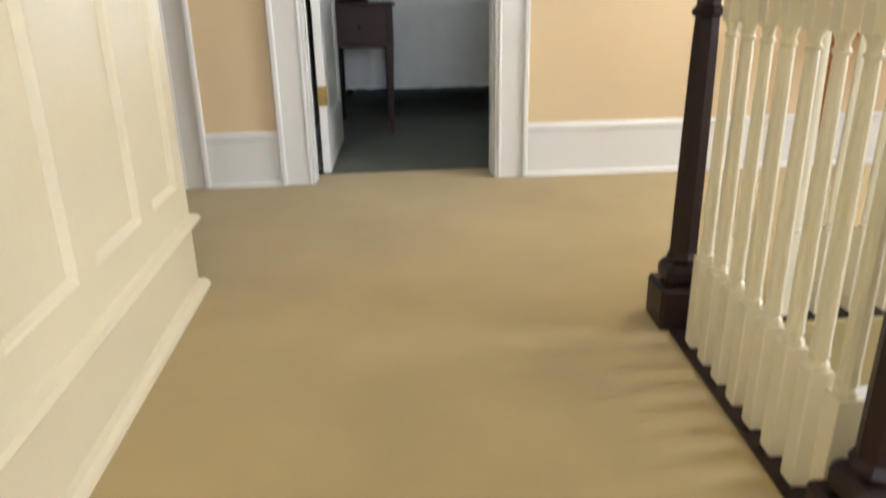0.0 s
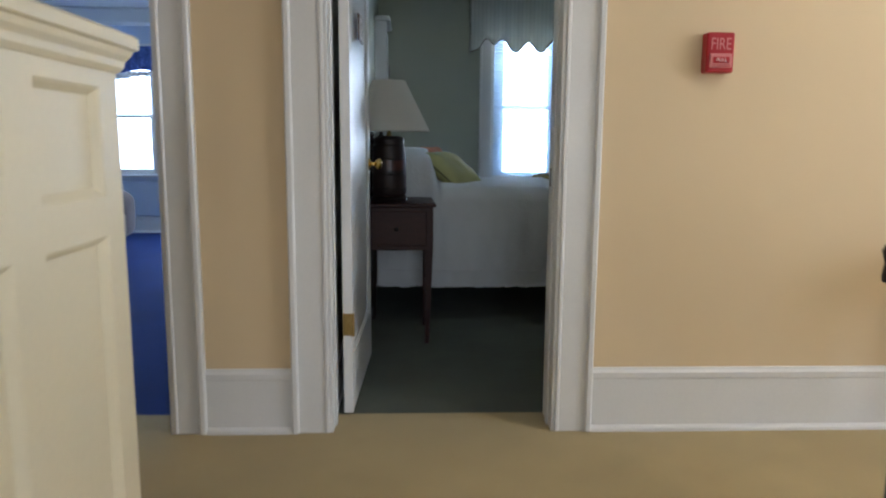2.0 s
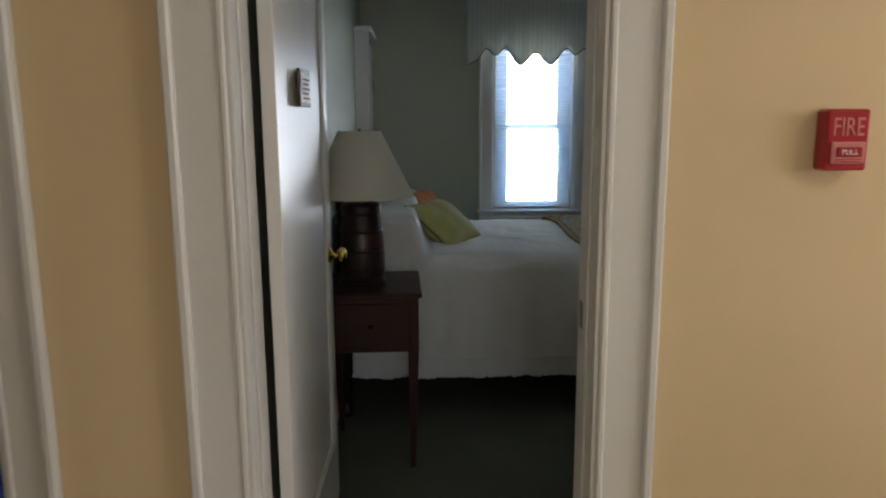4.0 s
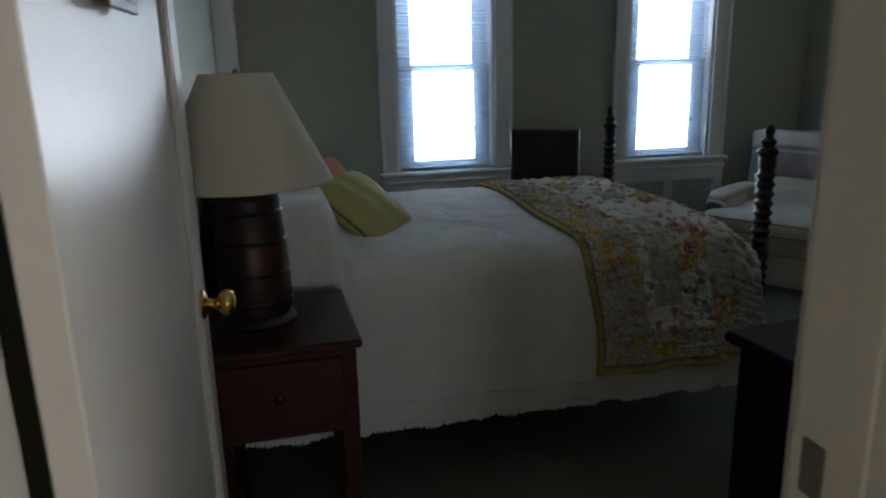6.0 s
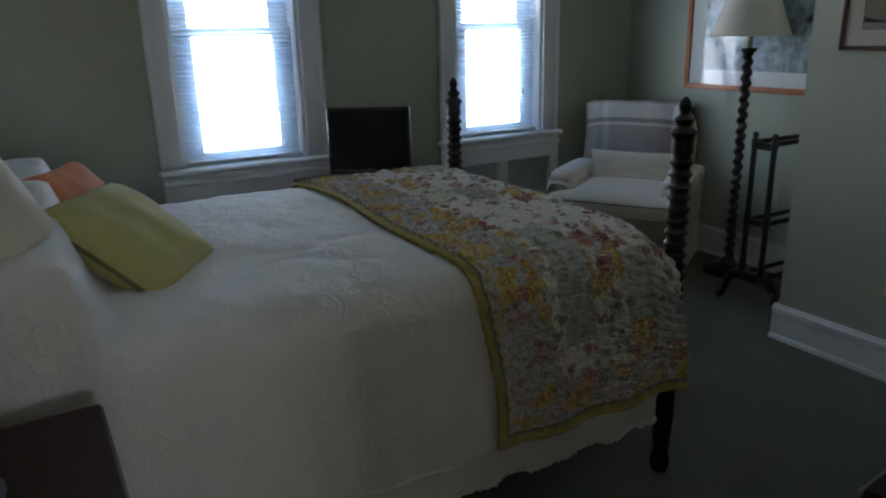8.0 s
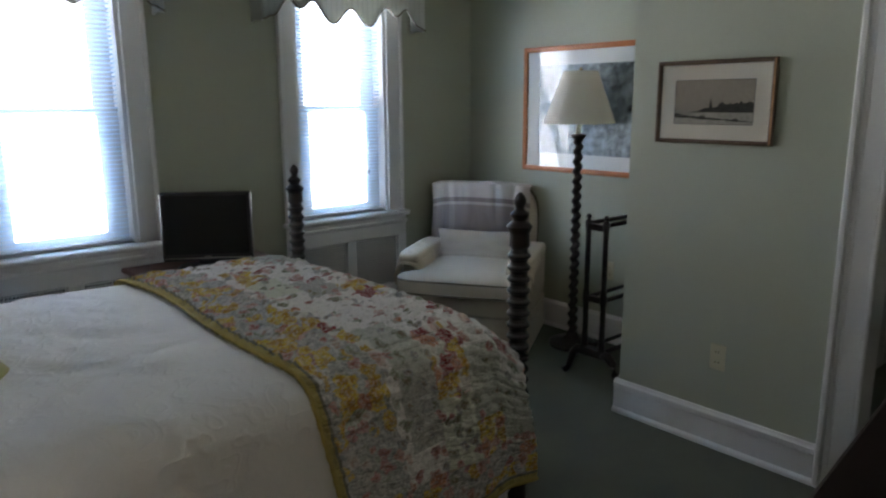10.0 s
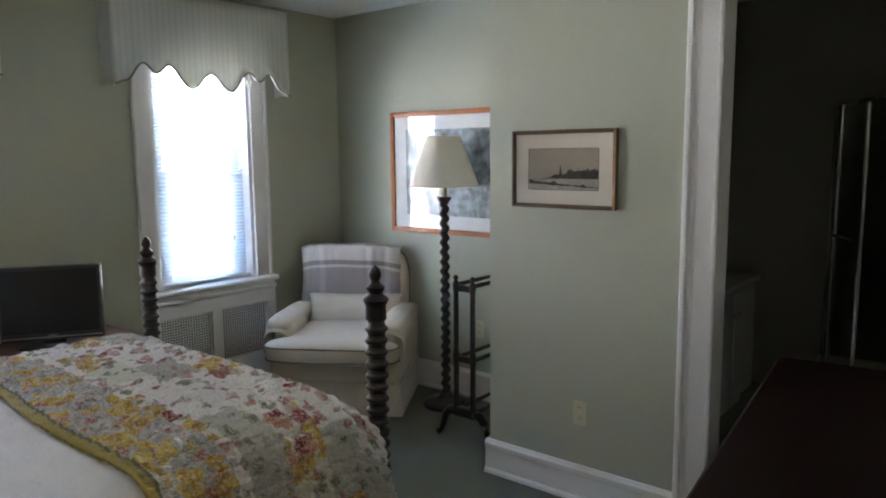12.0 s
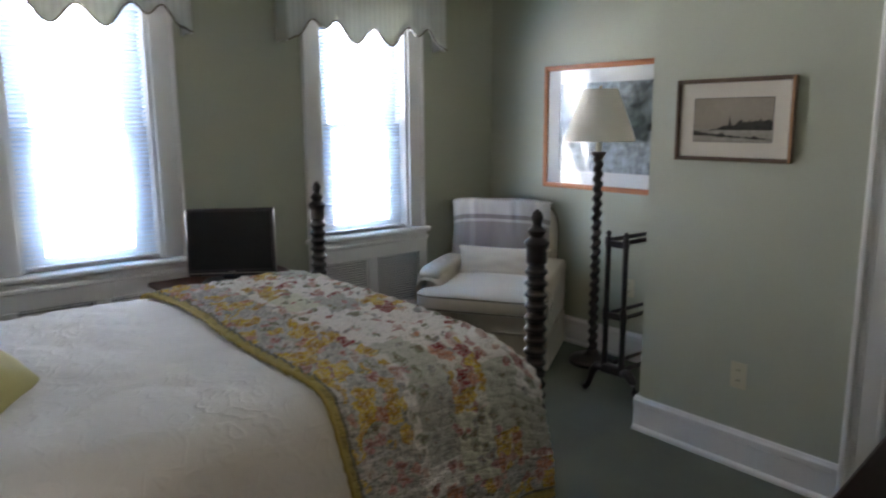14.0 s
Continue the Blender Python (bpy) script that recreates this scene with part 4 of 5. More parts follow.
bm = sheet(bmesh.new(), 24, 1, lambda u, t: (-R * 0.983 * math.cos(u * math.pi / 2), R * 0.983 * math.sin(u * math.pi / 2), 0.265 + 1.49 * t))
part("screen", bm, "glass", sh, smooth=True).visible_shadow = False
part("handle", tube(bmesh.new(), [(-R * 1.01 * math.cos(radians(a)), R * 1.01 * math.sin(radians(a)), 1.06) for a in (50, 56, 62)], 0.008, 8), "chrome", sh)

# ================= bedroom things =================
# ---- bed ----
PX, PY0, PY1 = 1.605, 5.077, 6.374
HX = -0.36
bed = thing("four_post_bed", (0.6, 5.725, 0), "dark spool-turned wooden bed with four posts", "bed")


def B(x, y, z):
    return (x - 0.6, y - 5.725, z)


for x, y in ((PX, PY0), (PX, PY1), (HX, PY0), (HX, PY1)):
    bed_post(bed, *B(x, y, 0)[:2], 1.213)
for y in (PY0 + 0.03, PY1 - 0.03):
    part("side_rail", boxes((*B(HX + 0.04, y - 0.015, 0.30), *B(PX - 0.04, y + 0.015, 0.44)), bev=0.004), "darkwood", bed)
part("foot_rail", boxes((*B(PX - 0.018, PY0 + 0.04, 0.30), *B(PX + 0.018, PY1 - 0.04, 0.46)), bev=0.004), "darkwood", bed)
part("headboard", boxes((*B(HX - 0.015, PY0 + 0.04, 0.45), *B(HX + 0.015, PY1 - 0.04, 1.0)), bev=0.01), "darkwood", bed)
part("headboard_rail", tube(bmesh.new(), [B(HX, PY0 + 0.03, 1.08), B(HX, PY1 - 0.03, 1.08)], 0.028, 12), "darkwood", bed)
part("mattress", boxes((*B(HX + 0.05, PY0 + 0.06, 0.44), *B(PX - 0.10, PY1 - 0.06, 0.79)), bev=0.05), "linen", bed, "white mattress")

YCEN, HALF, TOPZ, RC = 5.725, 0.682, 0.836, 0.10


def drape(s, out=0.0, flare=0.03):
    """Across the bed: s is the length from the middle line; returns y and z of a cloth lying over it."""
    a = abs(s)
    sg_ = 1 if s > 0 else -1
    flat = HALF - RC
    if a <= flat:
        crown = 0.012 * (1 - (a / flat) ** 2)
        return YCEN + s, TOPZ + crown + out
    q = (a - flat) / (RC * math.pi / 2)
    if q <= 1:
        t = q * math.pi / 2
        return YCEN + sg_ * (flat + (RC + out) * math.sin(t)), TOPZ - RC + (RC + out) * math.cos(t)
    d = a - flat - RC * math.pi / 2
    return YCEN + sg_ * (HALF + out + flare * d), TOPZ - RC - d


def spread_point(u, v):
    x = HX + 0.035 + (PX - 0.07 - HX - 0.035) * u
    hang = 0.54
    smax = HALF - RC + RC * math.pi / 2 + hang - 0.03
    s = -smax + 2 * smax * v
    y, z = drape(s, 0.0, 0.0)
    side = smooth01(HALF - 0.05, HALF + 0.3, abs(s))
    fold = 0.010 * math.sin(x * 19 + 2.2 * math.sin(x * 5)) + 0.006 * math.sin(x * 43)
    y += (1 if s > 0 else -1) * side * fold
    hump = (1 - smooth01(-0.015, 0.075, x)) * smooth01(-0.02, 0.10, x - HX)
    hump *= 0.22 * (1 - smooth01(HALF + 0.0, HALF + 0.24, abs(s)))
    hump *= 0.90 + 0.10 * math.cos(s * 8.5)
    z += hump
    z -= 0.10 * smooth01(1.42, 1.56, x) * (1 - side)
    y += (1 if s > 0 else -1) * hump * 0.12 * smooth01(HALF - 0.2, HALF, abs(s))
    z += 0.0016 * noise.noise(Vector((x * 55, y * 55, 9)))
    z += 0.006 * noise.noise(Vector((x * 6, y * 6, 0))) + 0.0035 * noise.noise(Vector((x * 21, y * 21, 1)))
    z -= 0.006 * (1 - abs(noise.noise(Vector((x * 3.1, y * 5.3, 4))))) ** 6
    return (x, y, z)


sp = thing("bedspread", (0.6, 5.725, 0.2), "white textured cotton bedspread with a fringed hem", "bedspread")
bm = sheet(bmesh.new(), 110, 150, spread_point)
bmesh.ops.transform(bm, matrix=Matrix.Translation((-0.6, -5.725, -0.2)), verts=bm.verts)
part("cloth", bm, "spread", sp, smooth=True, solid=0.006)
for v in (0.0, 1.0):
    bm = bmesh.new()
    n = 330
    rnd = random.Random(4)
    for k in range(n):
        p = Vector(spread_point(k / (n - 1), v)) - Vector((0.6, 5.725, 0.2))
        w, h = 0.0034, 0.010 + 0.008 * rnd.random()
        dx, dy = rnd.uniform(-0.004, 0.004), rnd.uniform(-0.004, 0.004)
        rings(bm, [[p + Vector((-w, -w, 0.004)), p + Vector((w, -w, 0.004)), p + Vector((w, w, 0.004)), p + Vector((-w, w, 0.004))],
                   [p + Vector((dx - w, dy - w, -h)), p + Vector((dx + w, dy - w, -h)), p + Vector((dx + w, dy + w, -h)), p + Vector((dx - w, dy + w, -h))]])
    part("fringe", bm, "linen", sp, "short cotton fringe")
# hem line
bm = bmesh.new()
tube(bm, [Vector(spread_point(k / 80, 0.035)) - Vector((0.6, 5.728, 0.2)) for k in range(81)], 0.005, 6)
part("hem", bm, "linen", sp, smooth=True)


# ---- quilt over the foot of the bed ----
def quilt_material():
    m = bpy.data.materials.new("patchwork_floral_quilt")
    m.use_nodes = True
    n, l = m.node_tree.nodes, m.node_tree.links
    b = n["Principled BSDF"]
    b.inputs["Roughness"].default_value = 0.9
    b.inputs["Specular IOR Level"].default_value = 0.15
    b.inputs["Sheen Weight"].default_value = 0.1
    uv = n.new("ShaderNodeUVMap")
    sep = n.new("ShaderNodeSeparateXYZ")
    l.new(uv.outputs[0], sep.inputs[0])

    def math_(op, a, b_=None, c=None):
        k = n.new("ShaderNodeMath")
        k.operation = op
        for i, v in enumerate((a, b_, c)):
            if v is None:
                continue
            if isinstance(v, (int, float)):
                k.inputs[i].default_value = v
            else:
                l.new(v, k.inputs[i])
        return k.outputs[0]

    def mix(f, a, b_):
        k = n.new("ShaderNodeMix")
        k.data_type = "RGBA"
        for s_, v in ((k.inputs[0], f), (k.inputs[6], a), (k.inputs[7], b_)):
            if isinstance(v, tuple):
                s_.default_value = (*v, 1)
            else:
                l.new(v, s_)
        return k.outputs[2]

    def ramp(f, rows, const=True):
        k = n.new("ShaderNodeValToRGB")
        k.color_ramp.interpolation = "CONSTANT" if const else "LINEAR"
        while len(k.color_ramp.elements) < len(rows):
            k.color_ramp.elements.new(0.5)
        for e, (p, c) in zip(k.color_ramp.elements, rows):
            e.position, e.color = p, (*c, 1)
        l.new(f, k.inputs[0])
        return k.outputs[0]

    u, v = sep.outputs[0], sep.outputs[1]
    # wobble, so that petals and seams are not ruled
    wob = n.new("ShaderNodeTexNoise")
    wob.inputs["Scale"].default_value = 38
    wob.inputs["Detail"].default_value = 2
    l.new(uv.outputs[0], wob.inputs[0])
    shifted = n.new("ShaderNodeVectorMath")
    shifted.operation = "MULTIPLY_ADD"
    shifted.inputs[1].default_value = (0.034, 0.034, 0)
    l.new(wob.outputs[1], shifted.inputs[0]), l.new(uv.outputs[0], shifted.inputs[2])

    def noise_(scale, detail=2, seed=0.0):
        mp = n.new("ShaderNodeMapping")
        mp.inputs["Location"].default_value = (seed, seed * 0.7, 0)
        l.new(uv.outputs[0], mp.inputs[0])
        k = n.new("ShaderNodeTexNoise")
        k.inputs["Scale"].default_value, k.inputs["Detail"].default_value = scale, detail
        l.new(mp.outputs[0], k.inputs[0])
        return k.outputs[0]

    def flowers(scale, size, share, colours, seed):
        """Ragged blossoms with a darker heart; share is how many cells hold one."""
        mp = n.new("ShaderNodeMapping")
        mp.inputs["Location"].default_value = (seed * 3.7, seed * 1.9, 0)
        l.new(shifted.outputs[0], mp.inputs[0])
        vo = n.new("ShaderNodeTexVoronoi")
        vo.voronoi_dimensions = "2D"
        vo.inputs["Scale"].default_value = scale
        l.new(mp.outputs[0], vo.inputs["Vector"])
        sc = n.new("ShaderNodeSeparateColor")
        l.new(vo.outputs["Color"], sc.inputs[0])
        lim = math_("MULTIPLY_ADD", sc.outputs[1], size * 0.6, size * 0.6)
        edge_ = math_("MULTIPLY", lim, math_("MULTIPLY_ADD", noise_(70, 2, seed), 1.1, 0.45))
        inside = math_("LESS_THAN", vo.outputs["Distance"], edge_)
        keep = math_("LESS_THAN", sc.outputs[2], share)
        col = ramp(sc.outputs[0], colours)
        core = math_("LESS_THAN", vo.outputs["Distance"], math_("MULTIPLY", edge_, math_("MULTIPLY_ADD", noise_(110, 1, seed + 3), 1.3, -0.15)))
        dk = n.new("ShaderNodeMix")
        dk.data_type = "RGBA"
        dk.blend_type = "MULTIPLY"
        l.new(core, dk.inputs[0]), l.new(col, dk.inputs[6])
        dk.inputs[7].default_value = (0.72, 0.55, 0.48, 1)
        return math_("MULTIPLY", inside, keep), dk.outputs[2]

    yellow, gold, pink, rose, red, coral, leaf, grey = (0.66, 0.49, 0.09), (0.56, 0.38, 0.08), (0.62, 0.40, 0.37), (0.50, 0.27, 0.27), (0.34, 0.07, 0.08), (0.60, 0.30, 0.20), (0.30, 0.33, 0.25), (0.36, 0.37, 0.38)
    # border cloth: grey ground with small sprigs, bunches of yellow and a few coral blossoms
    ground = ramp(noise_(48, 3), [(0.0, (0.27, 0.28, 0.28)), (0.40, (0.40, 0.41, 0.41)), (0.52, (0.58, 0.58, 0.57)), (0.60, (0.36, 0.38, 0.32))], True)
    fa, ca_ = flowers(25, 0.50, 0.62, [(0, pink), (0.22, (0.64, 0.61, 0.60)), (0.45, grey), (0.62, leaf), (0.8, rose)], 1)
    fb, cb_ = flowers(21, 0.64, 0.85, [(0, yellow), (0.50, gold), (0.66, coral), (0.76, yellow)], 2)
    clump = math_("GREATER_THAN", noise_(7.5, 1, 4.0), 0.50)
    border = mix(math_("MULTIPLY", fb, clump), mix(fa, ground, ca_), cb_)
    # inner patches in strips: white rose prints, sage strips, one busy strip of yellow and coral
    strip = math_("FLOOR", math_("DIVIDE", u, 0.125))
    along = math_("ADD", v, math_("MULTIPLY", strip, 0.093))
    cell = n.new("ShaderNodeCombineXYZ")
    l.new(strip, cell.inputs[0])
    l.new(math_("FLOOR", math_("DIVIDE", along, 0.21)), cell.inputs[1])
    wn_ = n.new("ShaderNodeTexWhiteNoise")
    wn_.noise_dimensions = "2D"
    l.new(cell.outputs[0], wn_.inputs["Vector"])
    pick = wn_.outputs["Value"]
    pale = ramp(pick, [(0, (0.84, 0.82, 0.80)), (0.30, (0.76, 0.75, 0.70)), (0.46, (0.85, 0.83, 0.81)), (0.78, (0.52, 0.55, 0.49)), (0.86, (0.70, 0.73, 0.62)), (0.94, (0.44, 0.45, 0.42))])
    f2, c2 = flowers(24, 0.52, 0.32, [(0, pink), (0.34, rose), (0.52, coral), (0.66, red), (0.74, (0.66, 0.50, 0.47))], 5)
    f3, c3 = flowers(27, 0.44, 0.40, [(0, leaf), (0.40, grey), (0.6, rose), (0.8, (0.44, 0.46, 0.40))], 9)
    f4, c4 = flowers(20, 0.62, 0.85, [(0, yellow), (0.4, coral), (0.55, gold), (0.75, leaf), (0.85, red)], 12)
    rosy = math_("LESS_THAN", pick, 0.78)
    plain = mix(math_("MULTIPLY", f2, rosy), mix(f3, pale, c3), c2)
    busy = math_("MULTIPLY", math_("GREATER_THAN", pick, 0.30), math_("LESS_THAN", pick, 0.46))
    inner = mix(math_("MULTIPLY", f4, busy), plain, c4)
    # distances from the head-side edge and from the nearer hem
    hem = n.new("ShaderNodeUVMap")
    hem.uv_map = "hem"
    hs = n.new("ShaderNodeSeparateXYZ")
    l.new(hem.outputs[0], hs.inputs[0])
    d = math_("MINIMUM", hs.outputs[0], hs.outputs[1])
    body = mix(math_("GREATER_THAN", math_("MINIMUM", hs.outputs[0], math_("ADD", hs.outputs[1], 0.075)), 0.215), border, inner)
    fleck = math_("MULTIPLY", math_("GREATER_THAN", noise_(120, 3, 7.0), 0.53), 0.50)
    body = mix(fleck, body, (0.70, 0.68, 0.65))
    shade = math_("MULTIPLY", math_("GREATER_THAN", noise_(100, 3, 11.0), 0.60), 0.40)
    body = mix(shade, body, (0.33, 0.33, 0.31))
    yl = mix(f3, (0.44, 0.37, 0.14), (0.34, 0.29, 0.12))
    body = mix(math_("GREATER_THAN", d, 0.029), (0.20, 0.20, 0.16), body)
    body = mix(math_("GREATER_THAN", d, 0.021), yl, body)
    l.new(body, b.inputs["Base Color"])
    wv = n.new("ShaderNodeTexNoise")
    wv.inputs["Scale"].default_value = 700
    l.new(uv.outputs[0], wv.inputs[0])
    bp = n.new("ShaderNodeBump")
    bp.inputs["Strength"].default_value, bp.inputs["Distance"].default_value = 0.3, 0.001
    # crinkles between the stitches, longer across the bed than along it
    st_ = n.new("ShaderNodeMapping")
    st_.inputs["Scale"].default_value = (38, 85, 1)
    l.new(uv.outputs[0], st_.inputs[0])
    cr = n.new("ShaderNodeTexNoise")
    cr.inputs["Scale"].default_value, cr.inputs["Detail"].default_value = 1.0, 2
    l.new(st_.outputs[0], cr.inputs[0])
    bc = n.new("ShaderNodeBump")
    bc.inputs["Strength"].default_value, bc.inputs["Distance"].default_value = 0.9, 0.020
    l.new(cr.outputs[0], bc.inputs["Height"]), l.new(bc.outputs[0], bp.inputs["Normal"])
    l.new(wv.outputs[0], bp.inputs["Height"]), l.new(bp.outputs[0], b.inputs["Normal"])
    return m


M["quilt"] = quilt_material()
QS = HALF - RC + RC * math.pi / 2 + 0.40


def quilt_point(u, v):
    s = -QS + 2 * QS * v
    side = smooth01(HALF - 0.02, HALF + 0.4, abs(s))
    x0 = 0.858 + 0.075 * side + 0.014 * math.sin(s * 6)
    x1 = 1.575 + 0.04 * side
    x = x0 + (x1 - x0) * u
    y, z = drape(s, 0.009, 0.06)
    # foot end rolls down between the posts
    fall = smooth01(1.44, 1.59, x) * (1 - side)
    z -= 0.085 * fall
    edge = smooth01(0.0, 0.05, u)
    # stitched puckers in short rows
    w1 = noise.noise(Vector((x * 9, s * 5, 1)))
    w2 = noise.noise(Vector((x * 22, s * 30, 6)))
    q = 0.016 * abs(math.sin(s * 84 + 2.4 * w1)) ** 0.7 * (0.65 + 0.7 * w2)
    q += 0.006 * abs(math.sin(x * 62 + 3 * noise.noise(Vector((x * 8, s * 14, 5))))) ** 0.6
    q += 0.006 * noise.noise(Vector((x * 13, s * 13, 3)))
    q *= 0.35 + 0.65 * edge
    if abs(s) < HALF - RC:
        z += q
    else:
        q *= 1 - 0.45 * side
        y += (1 if s > 0 else -1) * (q + side * 0.012 * math.sin(x * 24))
        z += q * 0.3
    return (x, y, z)


ql = thing("patchwork_quilt", (1.25, 5.725, 0.3), "patchwork quilt of grey, pink and yellow floral prints, yellow border", "quilt")
bm = bmesh.new()
sheet(bm, 130, 430, quilt_point, uvs=lambda u, v: (u * 0.74, v * 2 * QS))
hemlayer = bm.loops.layers.uv.new("hem")
base_uv = bm.loops.layers.uv["uv"]
for fc in bm.faces:
    for lp in fc.loops:
        a, b = lp[base_uv].uv
        lp[hemlayer].uv = (a, min(b, 2 * QS - b))
bmesh.ops.transform(bm, matrix=Matrix.Translation((-1.25, -5.725, -0.3)), verts=bm.verts)
part("cloth", bm, "quilt", ql, smooth=True, solid=0.012)
edge_pts = [Vector(quilt_point(0.0, k / 160)) - Vector((1.25, 5.725, 0.3)) for k in range(161)]
part("binding", tube(bmesh.new(), edge_pts, 0.006, 6), "ochre", ql, "ochre bound edge", smooth=True)
for v in (0.0, 1.0):
    part("binding", tube(bmesh.new(), [Vector(quilt_point(k / 60, v)) - Vector((1.25, 5.725, 0.3)) for k in range(61)], 0.006, 6), "ochre", ql, "ochre bound edge", smooth=True)


# ---- cushions ----
def cushion(name, place, size, turn, mat, label, cord=None):
    c = thing(name, place, label, "cushion")
    c.matrix_basis = pose(*place, *turn)
    bm = bmesh.new()
    n = 26

    def f(sign):
        def g(u, v):
            a, b = 2 * u - 1, 2 * v - 1
            pin = 1 - 0.10 * (1 - abs(a) ** 2) * 0 - 0.07 * (1 - b * b) * abs(a) ** 3
            pin2 = 1 - 0.07 * (1 - a * a) * abs(b) ** 3
            h = ((1 - a ** 4) * (1 - b ** 4)) ** 0.55
            w = 0.012 * noise.noise(Vector((a * 2.2, b * 2.2, sign * 3 + size)))
            return (a * size * pin, b * size * pin2, sign * (0.075 * size / 0.21) * h + w * h)
        return g
    for s_ in (1, -1):
        sheet(bm, n, n, f(s_))
    bmesh.ops.remove_doubles(bm, verts=bm.verts, dist=0.0005)
    part("cover", bm, mat, c, smooth=True)
    if cord:
        g = f(1)
        rim = [g(k / 24, 0) for k in range(24)] + [g(1, k / 24) for k in range(24)] + [g(1 - k / 24, 1) for k in range(24)] + [g(0, 1 - k / 24) for k in range(25)]
        part("cord", tube(bmesh.new(), rim, 0.006, 6), cord, c, "olive cord edging", smooth=True)
    return c


cushion("throw_pillow", (0.163, 5.545, 0.915), 0.185, (36.5, 0, 56), "lime", "yellow-green throw pillow with olive cord edging leaning on the bed pillows", "olive")
cushion("throw_pillow", (0.075, 5.80, 0.945), 0.16, (0, 50, -30), "coral", "coral throw pillow tucked behind a yellow-green one")

# ---- nightstand ----
ns = thing("nightstand", (-0.195, 4.712, 0), "dark mahogany nightstand with one drawer on slim tapered legs", "nightstand", turn=1.5)
part("top", boxes((-0.215, -0.230, 0.757, 0.215, 0.230, 0.779), bev=0.006), "mahogany", ns)
part("carcass", boxes((-0.200, -0.205, 0.522, 0.200, 0.205, 0.756), bev=0.003), "mahogany", ns)
dr = part("drawer", boxes((-0.165, -0.214, 0.548, 0.165, -0.2055, 0.735), bev=0.004), "mahogany", ns)
part("knob", lathe(bmesh.new(), [(0.006, 0.0), (0.012, 0.012), (0.003, 0.016)], 0, 0, 12), "darkwood", dr).matrix_basis = pose(0, -0.214, 0.64, 90, 0, 0)
for sx in (-1, 1):
    for sy in (-1, 1):
        bm = rings(bmesh.new(), [[(x - a, y - a, z), (x + a, y - a, z), (x + a, y + a, z), (x - a, y + a, z)]
                                 for x, y, a, z in ((sx * 0.168, sy * 0.197, 0.011, 0), (sx * 0.172, sy * 0.195, 0.014, 0.16), (sx * 0.178, sy * 0.183, 0.021, 0.521))])
        part("leg", bm, "mahogany", ns)

# ---- table lamp on the nightstand ----
la = thing("table_lamp", (-0.234, 4.712, 0.779), "large table lamp, dark brown crock body and ivory shade", "lamp")
part("foot", lathe(bmesh.new(), [(0.10, 0), (0.105, 0.012), (0.09, 0.028)], seg=24), "darkwood", la)
bm = lathe(bmesh.new(), [(0.088, 0.028), (0.097, 0.045), (0.097, 0.13), (0.092, 0.24), (0.083, 0.325), (0.086, 0.338), (0.078, 0.352), (0.045, 0.360)], seg=28)
part("body", bm, "stone", la, "dark brown crock body", smooth=True)
bm = bmesh.new()
for z, r in ((0.07, 0.0985), (0.15, 0.0965), (0.235, 0.0925), (0.310, 0.0855)):
    lathe(bm, [(r, z - 0.005), (r + 0.002, z), (r, z + 0.005)], seg=28)
part("band", bm, "darkwood", la)
part("rust_patch", sheet(bmesh.new(), 10, 6, lambda u, t: ((0.0985 - 0.003 * t) * math.sin(-0.1 + 1.1 * u), -(0.0985 - 0.003 * t) * math.cos(-0.1 + 1.1 * u), 0.17 + 0.055 * t)), "rust", la, smooth=True)
part("stem", lathe(bmesh.new(), [(0.02, 0.356), (0.012, 0.37), (0.010, 0.45), (0.016, 0.46), (0.016, 0.51)], seg=14), "oldbrass", la, smooth=True)
part("shade", lathe(bmesh.new(), [(0.227, 0.385), (0.225, 0.391), (0.094, 0.655), (0.092, 0.661)], seg=48, caps=False), "shade", la, "ivory fabric empire shade", smooth=True, solid=0.003)
part("harp", tube(bmesh.new(), [(0.05 * math.sin(a), 0, 0.55 - 0.10 * math.cos(a)) for a in [math.pi * k / 12 for k in range(13)]], 0.003, 6), "oldbrass", la)
part("spider", boxes((-0.094, -0.002, 0.648, 0.094, 0.002, 0.652), (-0.002, -0.094, 0.6485, 0.002, 0.094, 0.6525)), "oldbrass", la)
part("finial", lathe(bmesh.new(), [(0.004, 0.648), (0.009, 0.660), (0.004, 0.672)], seg=10), "oldbrass", la)

# ---- low stand and television ----
ts = thing("tv_stand", (1.53, 7.15, 0), "low brown wooden television stand", "tv stand")
part("top", boxes((-0.36, -0.22, 0.63, 0.36, 0.24, 0.655), bev=0.006), "redwood", ts)
part("body", boxes((-0.33, -0.20, 0.08, 0.33, 0.22, 0.63), bev=0.004), "redwood", ts)
for sx in (-1, 1):
    for sy in (-1, 1):
        part("foot", boxes((sx * 0.29 - 0.025, sy * 0.17 - 0.025, 0, sx * 0.29 + 0.025, sy * 0.17 + 0.025, 0.08)), "redwood", ts)
tv = thing("television", (1.52, 7.12, 0.655), "black flat-screen television, switched off, on a low stand", "television", turn=-33.3)
part("bezel", boxes((-0.22, -0.02, 0.035, 0.22, 0.035, 0.38), bev=0.006), "blackplastic", tv)
part("screen", boxes((-0.205, -0.0225, 0.07, 0.205, -0.0205, 0.366)), "screen", tv, "glossy black screen")
part("chin_strip", boxes((-0.212, -0.0225, 0.046, 0.212, -0.0205, 0.052)), "steel", tv)
part("badge", boxes((-0.018, -0.0232, 0.056, 0.018, -0.0226, 0.061)), "steel", tv)
part("neck", boxes((-0.05, -0.005, 0.012, 0.05, 0.03, 0.036), bev=0.004), "blackplastic", tv)
